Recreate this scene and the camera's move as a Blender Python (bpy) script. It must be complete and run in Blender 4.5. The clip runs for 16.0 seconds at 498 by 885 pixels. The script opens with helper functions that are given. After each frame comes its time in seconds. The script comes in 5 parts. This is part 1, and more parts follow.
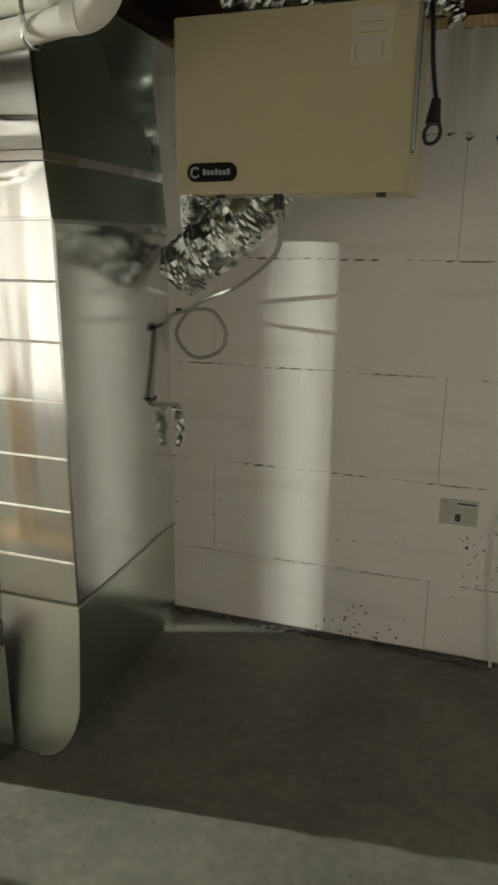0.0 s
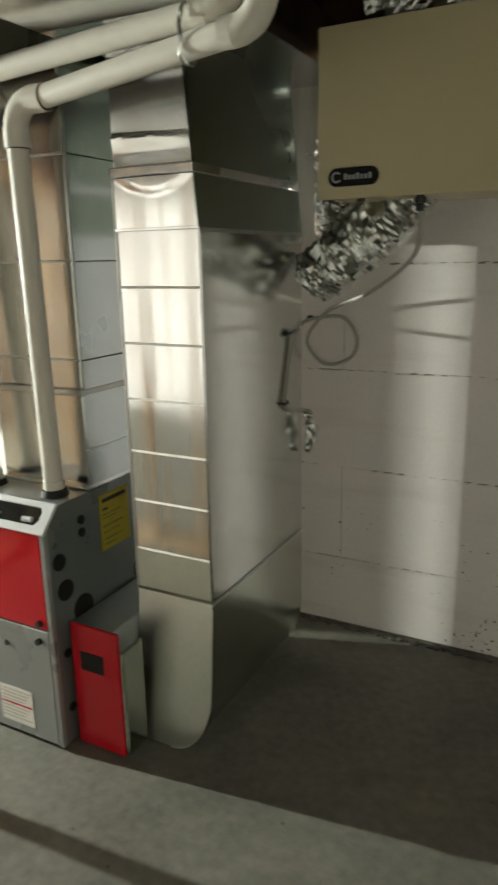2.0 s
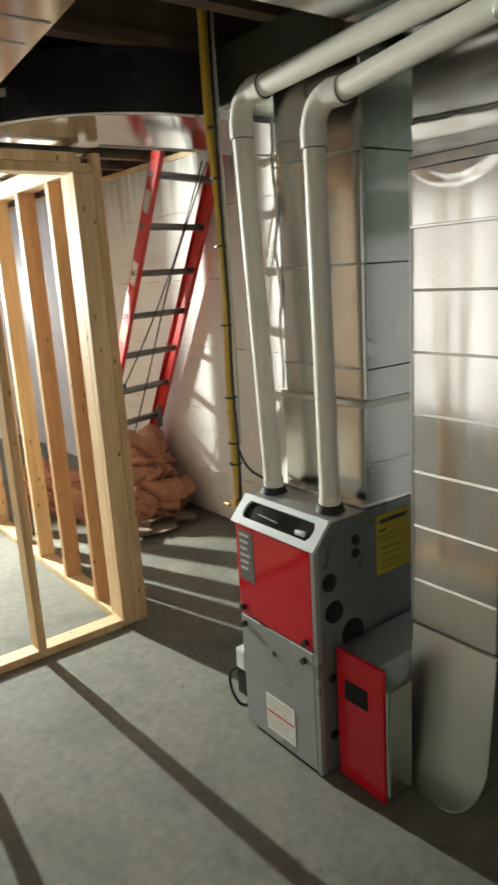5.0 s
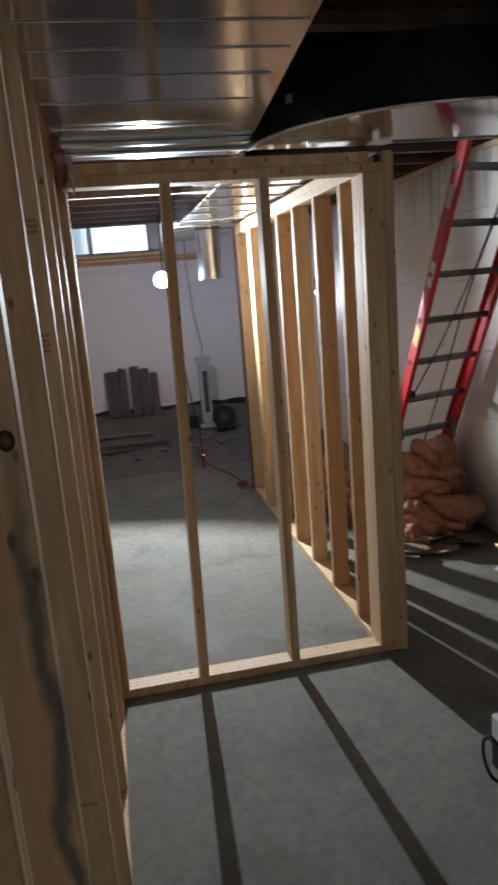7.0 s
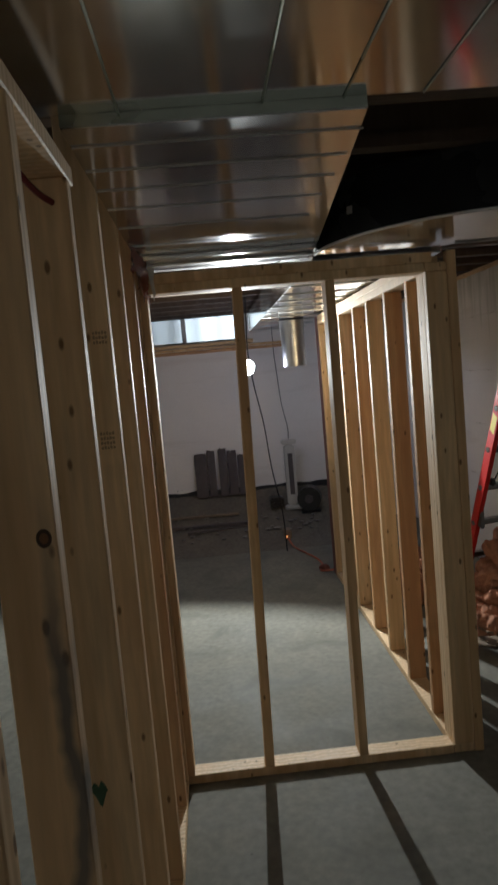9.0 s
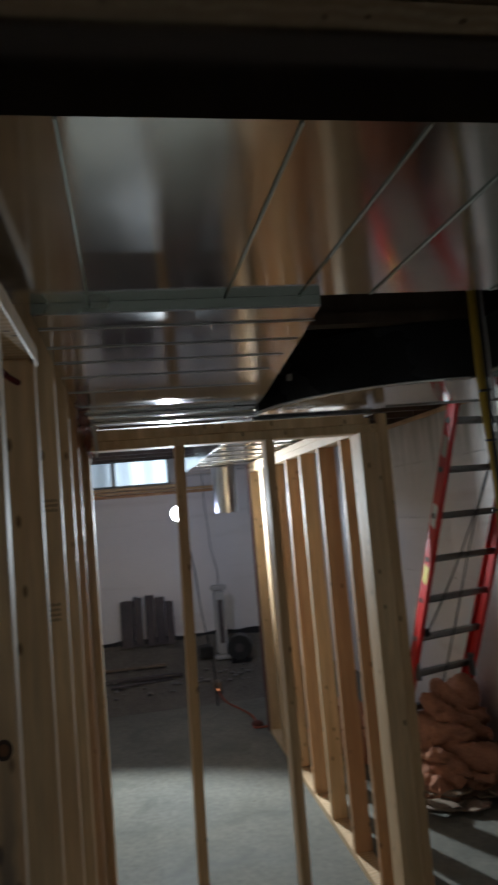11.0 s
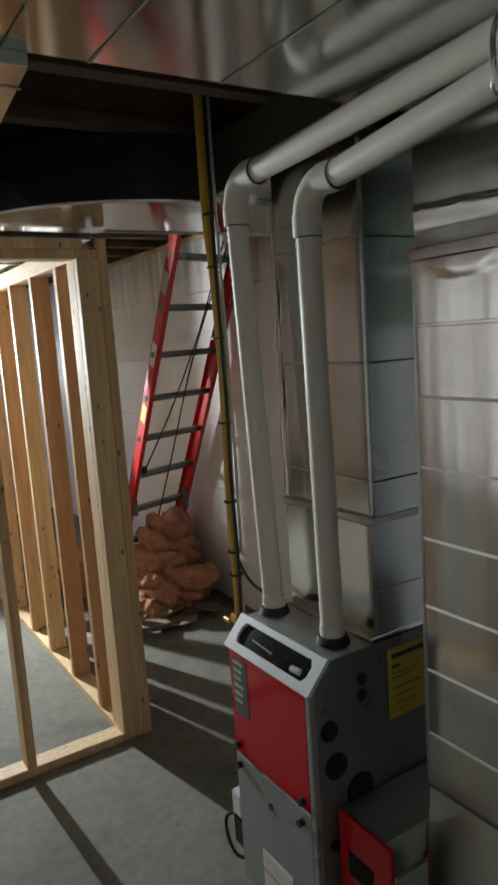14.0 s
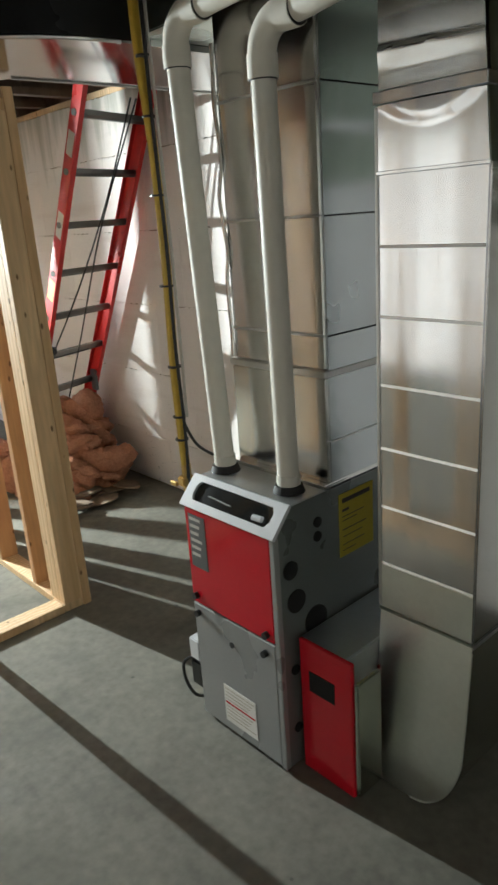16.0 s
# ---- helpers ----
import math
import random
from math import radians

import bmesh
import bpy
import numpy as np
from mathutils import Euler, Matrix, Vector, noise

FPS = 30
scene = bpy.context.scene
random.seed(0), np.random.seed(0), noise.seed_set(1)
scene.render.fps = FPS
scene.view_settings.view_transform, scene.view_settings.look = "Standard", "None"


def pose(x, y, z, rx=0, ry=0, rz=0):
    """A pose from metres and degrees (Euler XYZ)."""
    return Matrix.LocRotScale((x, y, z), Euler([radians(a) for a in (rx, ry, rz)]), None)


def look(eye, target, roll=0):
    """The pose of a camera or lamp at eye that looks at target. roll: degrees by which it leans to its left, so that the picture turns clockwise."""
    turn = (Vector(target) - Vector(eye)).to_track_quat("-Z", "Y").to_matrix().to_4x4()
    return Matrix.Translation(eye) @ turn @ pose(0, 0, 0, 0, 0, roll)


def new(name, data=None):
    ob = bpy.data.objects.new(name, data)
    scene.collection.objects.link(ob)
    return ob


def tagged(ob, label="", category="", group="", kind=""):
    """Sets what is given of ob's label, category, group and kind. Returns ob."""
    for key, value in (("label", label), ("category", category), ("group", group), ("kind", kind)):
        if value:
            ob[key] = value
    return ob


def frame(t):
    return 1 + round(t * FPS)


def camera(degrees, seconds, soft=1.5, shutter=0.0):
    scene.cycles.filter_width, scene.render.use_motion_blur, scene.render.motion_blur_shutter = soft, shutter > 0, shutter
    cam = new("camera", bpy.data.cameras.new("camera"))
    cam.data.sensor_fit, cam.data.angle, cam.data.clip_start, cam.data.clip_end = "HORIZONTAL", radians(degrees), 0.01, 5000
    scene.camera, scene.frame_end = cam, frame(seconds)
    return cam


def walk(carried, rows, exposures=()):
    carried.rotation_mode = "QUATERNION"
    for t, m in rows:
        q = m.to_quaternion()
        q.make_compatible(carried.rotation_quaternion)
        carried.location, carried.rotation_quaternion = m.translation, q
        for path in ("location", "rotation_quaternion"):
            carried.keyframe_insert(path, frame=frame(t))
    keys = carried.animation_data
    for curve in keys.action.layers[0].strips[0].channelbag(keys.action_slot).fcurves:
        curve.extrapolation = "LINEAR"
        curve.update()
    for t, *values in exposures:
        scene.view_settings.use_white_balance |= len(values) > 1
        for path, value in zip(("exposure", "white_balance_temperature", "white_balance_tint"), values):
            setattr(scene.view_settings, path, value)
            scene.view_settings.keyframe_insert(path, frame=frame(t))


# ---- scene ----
cam = camera(39.4, 16.0, soft=2.5, shutter=0.5)
PATH = [
    (0, (0.465, 0.366, 1.642), (-0.139, 2.19, 1.087), 0.5),
    (0.5, (0.466, 0.358, 1.635), (-0.068, 2.211, 1.104), 0.4),
    (1, (0.464, 0.35, 1.622), (-0.076, 2.202, 1.091), 0.0),
    (1.5, (0.413, 0.312, 1.608), (-0.263, 2.119, 1.081), -0.9),
    (2, (0.409, 0.317, 1.608), (-0.494, 2.027, 1.098), -1.1),
    (2.5, (0.4, 0.328, 1.61), (-0.643, 1.955, 1.096), -1.9),
    (3, (0.388, 0.342, 1.613), (-0.769, 1.893, 1.106), -2.3),
    (3.2, (0.387, 0.344, 1.603), (-0.807, 1.868, 1.101), -2.1),
    (5.3, (0.305, 0.529, 1.609), (-1.297, 1.615, 1.106), -2.7),
    (5.5, (0.277, 0.528, 1.641), (-1.35, 1.566, 1.114), -1.9),
    (6, (0.222, 0.596, 1.656), (-1.511, 1.458, 1.154), -2.4),
    (6.5, (0.224, 0.689, 1.647), (-1.631, 1.278, 1.189), -4.3),
    (7, (0.221, 0.773, 1.649), (-1.699, 1.128, 1.215), -4.6),
    (7.5, (0.235, 0.81, 1.649), (-1.716, 0.984, 1.245), -5.1),
    (8, (0.267, 0.858, 1.658), (-1.699, 0.919, 1.294), -6.2),
    (8.5, (0.299, 0.881, 1.667), (-1.68, 0.916, 1.38), -6.4),
    (8.7, (0.325, 0.884, 1.675), (-1.659, 0.952, 1.425), -5.8),
    (10.8, (0.329, 0.818, 1.781), (-1.647, 1.076, 1.952), -4.9),
    (11, (0.328, 0.812, 1.777), (-1.631, 1.169, 1.959), -4.9),
    (11.5, (0.316, 0.808, 1.77), (-1.575, 1.436, 1.948), -5.3),
    (12, (0.283, 0.796, 1.78), (-1.511, 1.671, 1.903), -5.1),
    (12.5, (0.275, 0.809, 1.75), (-1.406, 1.892, 1.788), -4.8),
    (13, (0.241, 0.834, 1.723), (-1.404, 1.955, 1.531), -3.9),
    (13.5, (0.235, 0.833, 1.707), (-1.429, 1.915, 1.465), -3.6),
    (14, (0.225, 0.84, 1.694), (-1.45, 1.892, 1.398), -3.9),
    (14.5, (0.184, 0.82, 1.665), (-1.467, 1.858, 1.223), -3.6),
    (15, (0.115, 0.734, 1.65), (-1.447, 1.838, 1.067), -3.3),
    (15.5, (0.124, 0.68, 1.634), (-1.285, 1.953, 1.006), -1.9),
    (16, (0.136, 0.642, 1.625), (-1.289, 1.901, 1.005), -4.0),
]
walk(cam, [(t, look(eye, target, roll)) for t, eye, target, roll in PATH], exposures=[(0, 1.27, 6350, -4), (3.2, 1.05, 6250, -3), (5.3, 0.97, 6050, 0), (6, 0.66, 5700, 5), (6.5, 0.22, 5550, 7), (7, -0.38, 5500, 8), (7.5, -0.95, 5550, 9), (8, -1.03, 5850, 7), (8.5, -0.92, 5850, 5), (11, -1.08, 5400, 4), (12, -0.62, 5350, -2), (12.5, -0.38, 5380, 0), (13, -0.42, 5450, 2), (13.5, -0.30, 5600, 2), (14.5, -0.15, 5700, 2), (15.2, 0.02, 5750, 2), (16, 0.74, 5750, 0)])

# ---- light ----
world = bpy.data.worlds.new("world")
scene.world = world
world.use_nodes = True
wn = world.node_tree.nodes
wl = world.node_tree.links
sky = wn.new("ShaderNodeTexSky")
sky.sky_type, sky.sun_disc = "NISHITA", False
sky.sun_elevation, sky.sun_rotation = radians(35), radians(200)
wl.new(sky.outputs[0], wn["Background"].inputs[0])
wn["Background"].inputs[1].default_value = 0.12

LAMP = (-5.6, 1.235, 1.765)
LAMP_BACK = (-6.45, 2.80, 1.55)


def bulb_light(name, at, watts, colour):
    data = bpy.data.lights.new(name, "POINT")
    data.energy, data.color, data.shadow_soft_size = watts, colour, 0.03
    ob = new(name, data)
    ob.location = at
    return ob


# the work lamp is a flood with its reflector behind it: it throws towards +x
flood = bpy.data.lights.new("work_lamp_flood", "SPOT")
flood.energy, flood.color, flood.shadow_soft_size = 640, (1.0, 0.965, 0.90), 0.019
flood.spot_size, flood.spot_blend = radians(134), 0.30
flood_ob = new("work_lamp_flood", flood)
flood_ob.matrix_world = look((LAMP[0] + 0.012, LAMP[1] - 0.005, LAMP[2]), (LAMP[0] + 3.0, LAMP[1] - 1.1, LAMP[2]))
# Bluish point light added behind the lamp to brighten the far wall.
bulb_light("work_lamp_spill", (LAMP[0] - 0.16, LAMP[1], LAMP[2]), 15, (0.74, 0.76, 1.0))
bulb_light("back_lamp_light", LAMP_BACK, 1.5, (0.9, 0.94, 1.0))


# ---- materials ----
def material(name, colour, rough=0.6, metal=0.0, vary=0.12, grain=40.0, bump=0.1, coarse=2.5, spec=0.5, stretch=(1, 1, 1), dist=0.002, rough_vary=0.12):
    """A Principled surface with fine grain and broad blotches, and a light relief."""
    m = bpy.data.materials.new(name)
    m.use_nodes = True
    n, l = m.node_tree.nodes, m.node_tree.links
    b = n["Principled BSDF"]
    b.inputs["Metallic"].default_value = metal
    b.inputs["Specular IOR Level"].default_value = spec
    tc = n.new("ShaderNodeTexCoord")
    mp = n.new("ShaderNodeMapping")
    mp.inputs["Scale"].default_value = stretch
    info = n.new("ShaderNodeObjectInfo")
    add = n.new("ShaderNodeVectorMath")
    add.operation = "ADD"
    l.new(tc.outputs["Object"], add.inputs[0])
    mul = n.new("ShaderNodeMath")
    mul.operation = "MULTIPLY"
    mul.inputs[1].default_value = 37.0
    l.new(info.outputs["Random"], mul.inputs[0])
    l.new(mul.outputs[0], add.inputs[1])
    l.new(add.outputs[0], mp.inputs[0])
    fine = n.new("ShaderNodeTexNoise")
    fine.inputs["Scale"].default_value, fine.inputs["Detail"].default_value = grain, 6
    broad = n.new("ShaderNodeTexNoise")
    broad.inputs["Scale"].default_value, broad.inputs["Detail"].default_value = coarse, 4
    for t in (fine, broad):
        l.new(mp.outputs[0], t.inputs["Vector"])
    mix = n.new("ShaderNodeMath")
    mix.operation = "ADD"
    l.new(fine.outputs["Fac"], mix.inputs[0])
    l.new(broad.outputs["Fac"], mix.inputs[1])
    rng = n.new("ShaderNodeMapRange")
    rng.inputs["From Min"].default_value, rng.inputs["From Max"].default_value = 0.6, 1.4
    rng.inputs["To Min"].default_value, rng.inputs["To Max"].default_value = 1 - vary, 1 + vary
    l.new(mix.outputs[0], rng.inputs["Value"])
    col = n.new("ShaderNodeVectorMath")
    col.operation = "SCALE"
    col.inputs[0].default_value = colour
    l.new(rng.outputs[0], col.inputs["Scale"])
    l.new(col.outputs[0], b.inputs["Base Color"])
    rr = n.new("ShaderNodeMapRange")
    rr.inputs["From Min"].default_value, rr.inputs["From Max"].default_value = 0.3, 0.7
    rr.inputs["To Min"].default_value, rr.inputs["To Max"].default_value = max(0.02, rough - rough_vary), min(1, rough + rough_vary)
    l.new(broad.outputs["Fac"], rr.inputs["Value"])
    l.new(rr.outputs[0], b.inputs["Roughness"])
    bp = n.new("ShaderNodeBump")
    bp.inputs["Strength"].default_value, bp.inputs["Distance"].default_value = bump, dist
    l.new(mix.outputs[0], bp.inputs["Height"])
    l.new(bp.outputs[0], b.inputs["Normal"])
    m["col"], m["bsdf"] = col.name, b.name
    return m


def galvanised(name, colour, rough, wave, distance, stretch=(1, 1, 1)):
    """Zinc-coated sheet: spangle, faint smears, and the slow buckling of thin metal."""
    m = material(name, colour, rough, 1.0, 0.07, 9, 0.05, 2.0, rough_vary=0.06)
    n, l = m.node_tree.nodes, m.node_tree.links
    b = n["Principled BSDF"]
    tc = n.new("ShaderNodeTexCoord")
    vor = n.new("ShaderNodeTexVoronoi")
    vor.inputs["Scale"].default_value = 70
    l.new(tc.outputs["Object"], vor.inputs["Vector"])
    bend = n.new("ShaderNodeTexNoise")
    bend.inputs["Scale"].default_value, bend.inputs["Detail"].default_value = wave, 1
    drawn = n.new("ShaderNodeMapping")
    drawn.inputs["Scale"].default_value = stretch
    l.new(tc.outputs["Object"], drawn.inputs[0])
    l.new(drawn.outputs[0], bend.inputs["Vector"])
    bump = n.new("ShaderNodeBump")
    bump.inputs["Strength"].default_value, bump.inputs["Distance"].default_value = 0.6, distance
    l.new(bend.outputs["Fac"], bump.inputs["Height"])
    l.new(bump.outputs[0], b.inputs["Normal"])
    spangle = n.new("ShaderNodeMapRange")
    spangle.inputs["To Min"].default_value, spangle.inputs["To Max"].default_value = 0.97, 1.02
    l.new(vor.outputs["Color"], spangle.inputs["Value"])
    src = n[m["col"]]
    tint = n.new("ShaderNodeVectorMath")
    tint.operation = "SCALE"
    l.new(src.outputs[0], tint.inputs[0])
    l.new(spangle.outputs[0], tint.inputs["Scale"])
    l.new(tint.outputs[0], b.inputs["Base Color"])
    return m


def timber(name, colour, dark, knots=True):
    """Sawn softwood: rings drawn out along the length, a few knots."""
    m = material(name, colour, 0.64, 0, 0.30, 60, 0.18, 3, stretch=(1, 1, 0.10), rough_vary=0.06)
    n, l = m.node_tree.nodes, m.node_tree.links
    b = n["Principled BSDF"]
    src = n[m["col"]]
    tc = n.new("ShaderNodeTexCoord")
    info = n.new("ShaderNodeObjectInfo")
    off = n.new("ShaderNodeVectorMath")
    off.operation = "MULTIPLY_ADD"
    l.new(info.outputs["Random"], off.inputs[0])
    off.inputs[1].default_value = (9.3, 5.1, 7.7)
    l.new(tc.outputs["Object"], off.inputs[2])
    mp = n.new("ShaderNodeMapping")
    mp.inputs["Scale"].default_value = (1, 1, 0.05)
    l.new(off.outputs[0], mp.inputs[0])
    ring = n.new("ShaderNodeTexWave")
    ring.inputs["Scale"].default_value, ring.inputs["Distortion"].default_value, ring.inputs["Detail"].default_value = 14, 6, 3
    l.new(mp.outputs[0], ring.inputs["Vector"])
    mixc = n.new("ShaderNodeMixRGB")
    mixc.inputs["Color2"].default_value = (*dark, 1)
    fac = n.new("ShaderNodeMath")
    fac.operation = "MULTIPLY"
    fac.inputs[1].default_value = 0.62
    l.new(ring.outputs["Fac"], fac.inputs[0])
    l.new(fac.outputs[0], mixc.inputs["Fac"])
    l.new(src.outputs[0], mixc.inputs["Color1"])
    warm = n.new("ShaderNodeTexNoise")
    warm.inputs["Scale"].default_value, warm.inputs["Detail"].default_value = 2.2, 3
    mw = n.new("ShaderNodeMapping")
    mw.inputs["Scale"].default_value = (3, 3, 0.6)
    l.new(off.outputs[0], mw.inputs[0])
    l.new(mw.outputs[0], warm.inputs["Vector"])
    wr = n.new("ShaderNodeMapRange")
    wr.inputs["From Min"].default_value, wr.inputs["From Max"].default_value = 0.45, 0.72
    wr.inputs["To Max"].default_value = 0.55
    l.new(warm.outputs["Fac"], wr.inputs["Value"])
    tone = n.new("ShaderNodeMixRGB")
    tone.inputs["Color2"].default_value = (colour[0] * 0.84, colour[1] * 0.72, colour[2] * 0.66, 1)
    l.new(wr.outputs[0], tone.inputs["Fac"])
    l.new(mixc.outputs[0], tone.inputs["Color1"])
    mixc = tone
    last = mixc
    if knots:
        mk = n.new("ShaderNodeMapping")
        mk.inputs["Scale"].default_value = (21, 21, 9)
        l.new(off.outputs[0], mk.inputs[0])
        vor = n.new("ShaderNodeTexVoronoi")
        vor.inputs["Scale"].default_value = 1.0
        l.new(mk.outputs[0], vor.inputs["Vector"])
        kr = n.new("ShaderNodeMapRange")
        kr.inputs["From Min"].default_value, kr.inputs["From Max"].default_value = 0.08, 0.145
        kr.inputs["To Min"].default_value, kr.inputs["To Max"].default_value = 0.92, 0.0
        l.new(vor.outputs["Distance"], kr.inputs["Value"])
        mk2 = n.new("ShaderNodeMixRGB")
        mk2.inputs["Color2"].default_value = (dark[0] * 0.35, dark[1] * 0.3, dark[2] * 0.25, 1)
        l.new(kr.outputs[0], mk2.inputs["Fac"])
        l.new(mixc.outputs[0], mk2.inputs["Color1"])
        last = mk2
    l.new(last.outputs[0], b.inputs["Base Color"])
    return m


def foam_wall(name):
    """White expanded foam: fine upright ribs, grime, dark chips low down."""
    m = material(name, (0.83, 0.785, 0.75), 0.85, 0, 0.06, 90, 0.08, 1.6, spec=0.25, rough_vary=0.05)
    n, l = m.node_tree.nodes, m.node_tree.links
    b = n["Principled BSDF"]
    src = n[m["col"]]
    geo = n.new("ShaderNodeNewGeometry")
    sep = n.new("ShaderNodeSeparateXYZ")
    l.new(geo.outputs["Position"], sep.inputs[0])
    sc = n.new("ShaderNodeMath")
    sc.operation = "MULTIPLY"
    sc.inputs[1].default_value = 2 * math.pi / 0.0254
    l.new(sep.outputs["X"], sc.inputs[0])
    cosn = n.new("ShaderNodeMath")
    cosn.operation = "COSINE"
    l.new(sc.outputs[0], cosn.inputs[0])
    groove = n.new("ShaderNodeMapRange")
    groove.inputs["From Min"].default_value, groove.inputs["From Max"].default_value = 0.93, 1.0
    groove.inputs["To Min"].default_value, groove.inputs["To Max"].default_value = 1.0, 0.0
    l.new(cosn.outputs[0], groove.inputs["Value"])
    noi = n.new("ShaderNodeTexNoise")
    noi.inputs["Scale"].default_value, noi.inputs["Detail"].default_value = 160, 3
    l.new(geo.outputs["Position"], noi.inputs["Vector"])
    hm = n.new("ShaderNodeMath")
    hm.operation = "MULTIPLY_ADD"
    hm.inputs[1].default_value = 0.35
    l.new(noi.outputs["Fac"], hm.inputs[0])
    l.new(groove.outputs[0], hm.inputs[2])
    bp = n.new("ShaderNodeBump")
    bp.inputs["Strength"].default_value, bp.inputs["Distance"].default_value = 0.35, 0.0012
    l.new(hm.outputs[0], bp.inputs["Height"])
    l.new(bp.outputs[0], b.inputs["Normal"])
    # chips: small irregular specks in loose clusters, low on the wall only
    chip = n.new("ShaderNodeTexNoise")
    chip.inputs["Scale"].default_value, chip.inputs["Detail"].default_value, chip.inputs["Roughness"].default_value = 58, 2, 0.45
    l.new(geo.outputs["Position"], chip.inputs["Vector"])
    cl = n.new("ShaderNodeTexNoise")
    cl.inputs["Scale"].default_value, cl.inputs["Detail"].default_value = 2.6, 2
    l.new(geo.outputs["Position"], cl.inputs["Vector"])
    hz = n.new("ShaderNodeMapRange")
    hz.inputs["From Min"].default_value, hz.inputs["From Max"].default_value = 0.55, 0.85
    hz.inputs["To Min"].default_value, hz.inputs["To Max"].default_value = 0.0, 0.30
    l.new(sep.outputs["Z"], hz.inputs["Value"])
    cr = n.new("ShaderNodeMapRange")
    cr.inputs["From Min"].default_value, cr.inputs["From Max"].default_value = 0.45, 0.62
    cr.inputs["To Min"].default_value, cr.inputs["To Max"].default_value = 0.75, 0.64
    l.new(cl.outputs["Fac"], cr.inputs["Value"])
    hx = n.new("ShaderNodeMapRange")
    hx.inputs["From Min"].default_value, hx.inputs["From Max"].default_value = -0.40, -0.12
    hx.inputs["To Min"].default_value, hx.inputs["To Max"].default_value = 0.07, 0.0
    l.new(sep.outputs["X"], hx.inputs["Value"])
    hs_ = n.new("ShaderNodeMath")
    hs_.operation = "ADD"
    l.new(hz.outputs[0], hs_.inputs[0])
    l.new(hx.outputs[0], hs_.inputs[1])
    th = n.new("ShaderNodeMath")
    th.operation = "ADD"
    l.new(hs_.outputs[0], th.inputs[0])
    l.new(cr.outputs[0], th.inputs[1])
    spot = n.new("ShaderNodeMath")
    spot.operation = "GREATER_THAN"
    l.new(chip.outputs["Fac"], spot.inputs[0])
    l.new(th.outputs[0], spot.inputs[1])
    mx = n.new("ShaderNodeMixRGB")
    mx.inputs["Color2"].default_value = (0.075, 0.07, 0.06, 1)
    l.new(spot.outputs[0], mx.inputs["Fac"])
    # rusty-grey streaks along the block joints
    st = n.new("ShaderNodeTexNoise")
    st.inputs["Scale"].default_value, st.inputs["Detail"].default_value = 1.0, 5
    ms = n.new("ShaderNodeMapping")
    ms.inputs["Scale"].default_value = (1.2, 1, 9)
    l.new(geo.outputs["Position"], ms.inputs[0])
    l.new(ms.outputs[0], st.inputs["Vector"])
    sr = n.new("ShaderNodeMapRange")
    sr.inputs["From Min"].default_value, sr.inputs["From Max"].default_value = 0.56, 0.75
    sr.inputs["To Max"].default_value = 0.30
    l.new(st.outputs["Fac"], sr.inputs["Value"])
    mg = n.new("ShaderNodeMixRGB")
    mg.inputs["Color2"].default_value = (0.50, 0.43, 0.36, 1)
    l.new(sr.outputs[0], mg.inputs["Fac"])
    l.new(src.outputs[0], mg.inputs["Color1"])
    # grey-green drips running down from the sill plate
    md = n.new("ShaderNodeMapping")
    md.inputs["Scale"].default_value = (11, 1, 0.9)
    l.new(geo.outputs["Position"], md.inputs[0])
    drip = n.new("ShaderNodeTexNoise")
    drip.inputs["Scale"].default_value, drip.inputs["Detail"].default_value = 1.0, 6
    l.new(md.outputs[0], drip.inputs["Vector"])
    dh = n.new("ShaderNodeMapRange")
    dh.inputs["From Min"].default_value, dh.inputs["From Max"].default_value = 1.75, 2.3
    dh.inputs["To Min"].default_value, dh.inputs["To Max"].default_value = -0.25, 0.12
    l.new(sep.outputs["Z"], dh.inputs["Value"])
    da = n.new("ShaderNodeMath")
    da.operation = "ADD"
    l.new(drip.outputs["Fac"], da.inputs[0])
    l.new(dh.outputs[0], da.inputs[1])
    df = n.new("ShaderNodeMapRange")
    df.inputs["From Min"].default_value, df.inputs["From Max"].default_value = 0.46, 0.68
    df.inputs["To Max"].default_value = 0.62
    l.new(da.outputs[0], df.inputs["Value"])
    dm = n.new("ShaderNodeMixRGB")
    dm.inputs["Color2"].default_value = (0.34, 0.35, 0.28, 1)
    l.new(df.outputs[0], dm.inputs["Fac"])
    l.new(mg.outputs[0], dm.inputs["Color1"])
    l.new(dm.outputs[0], mx.inputs["Color1"])
    l.new(mx.outputs[0], b.inputs["Base Color"])
    return m


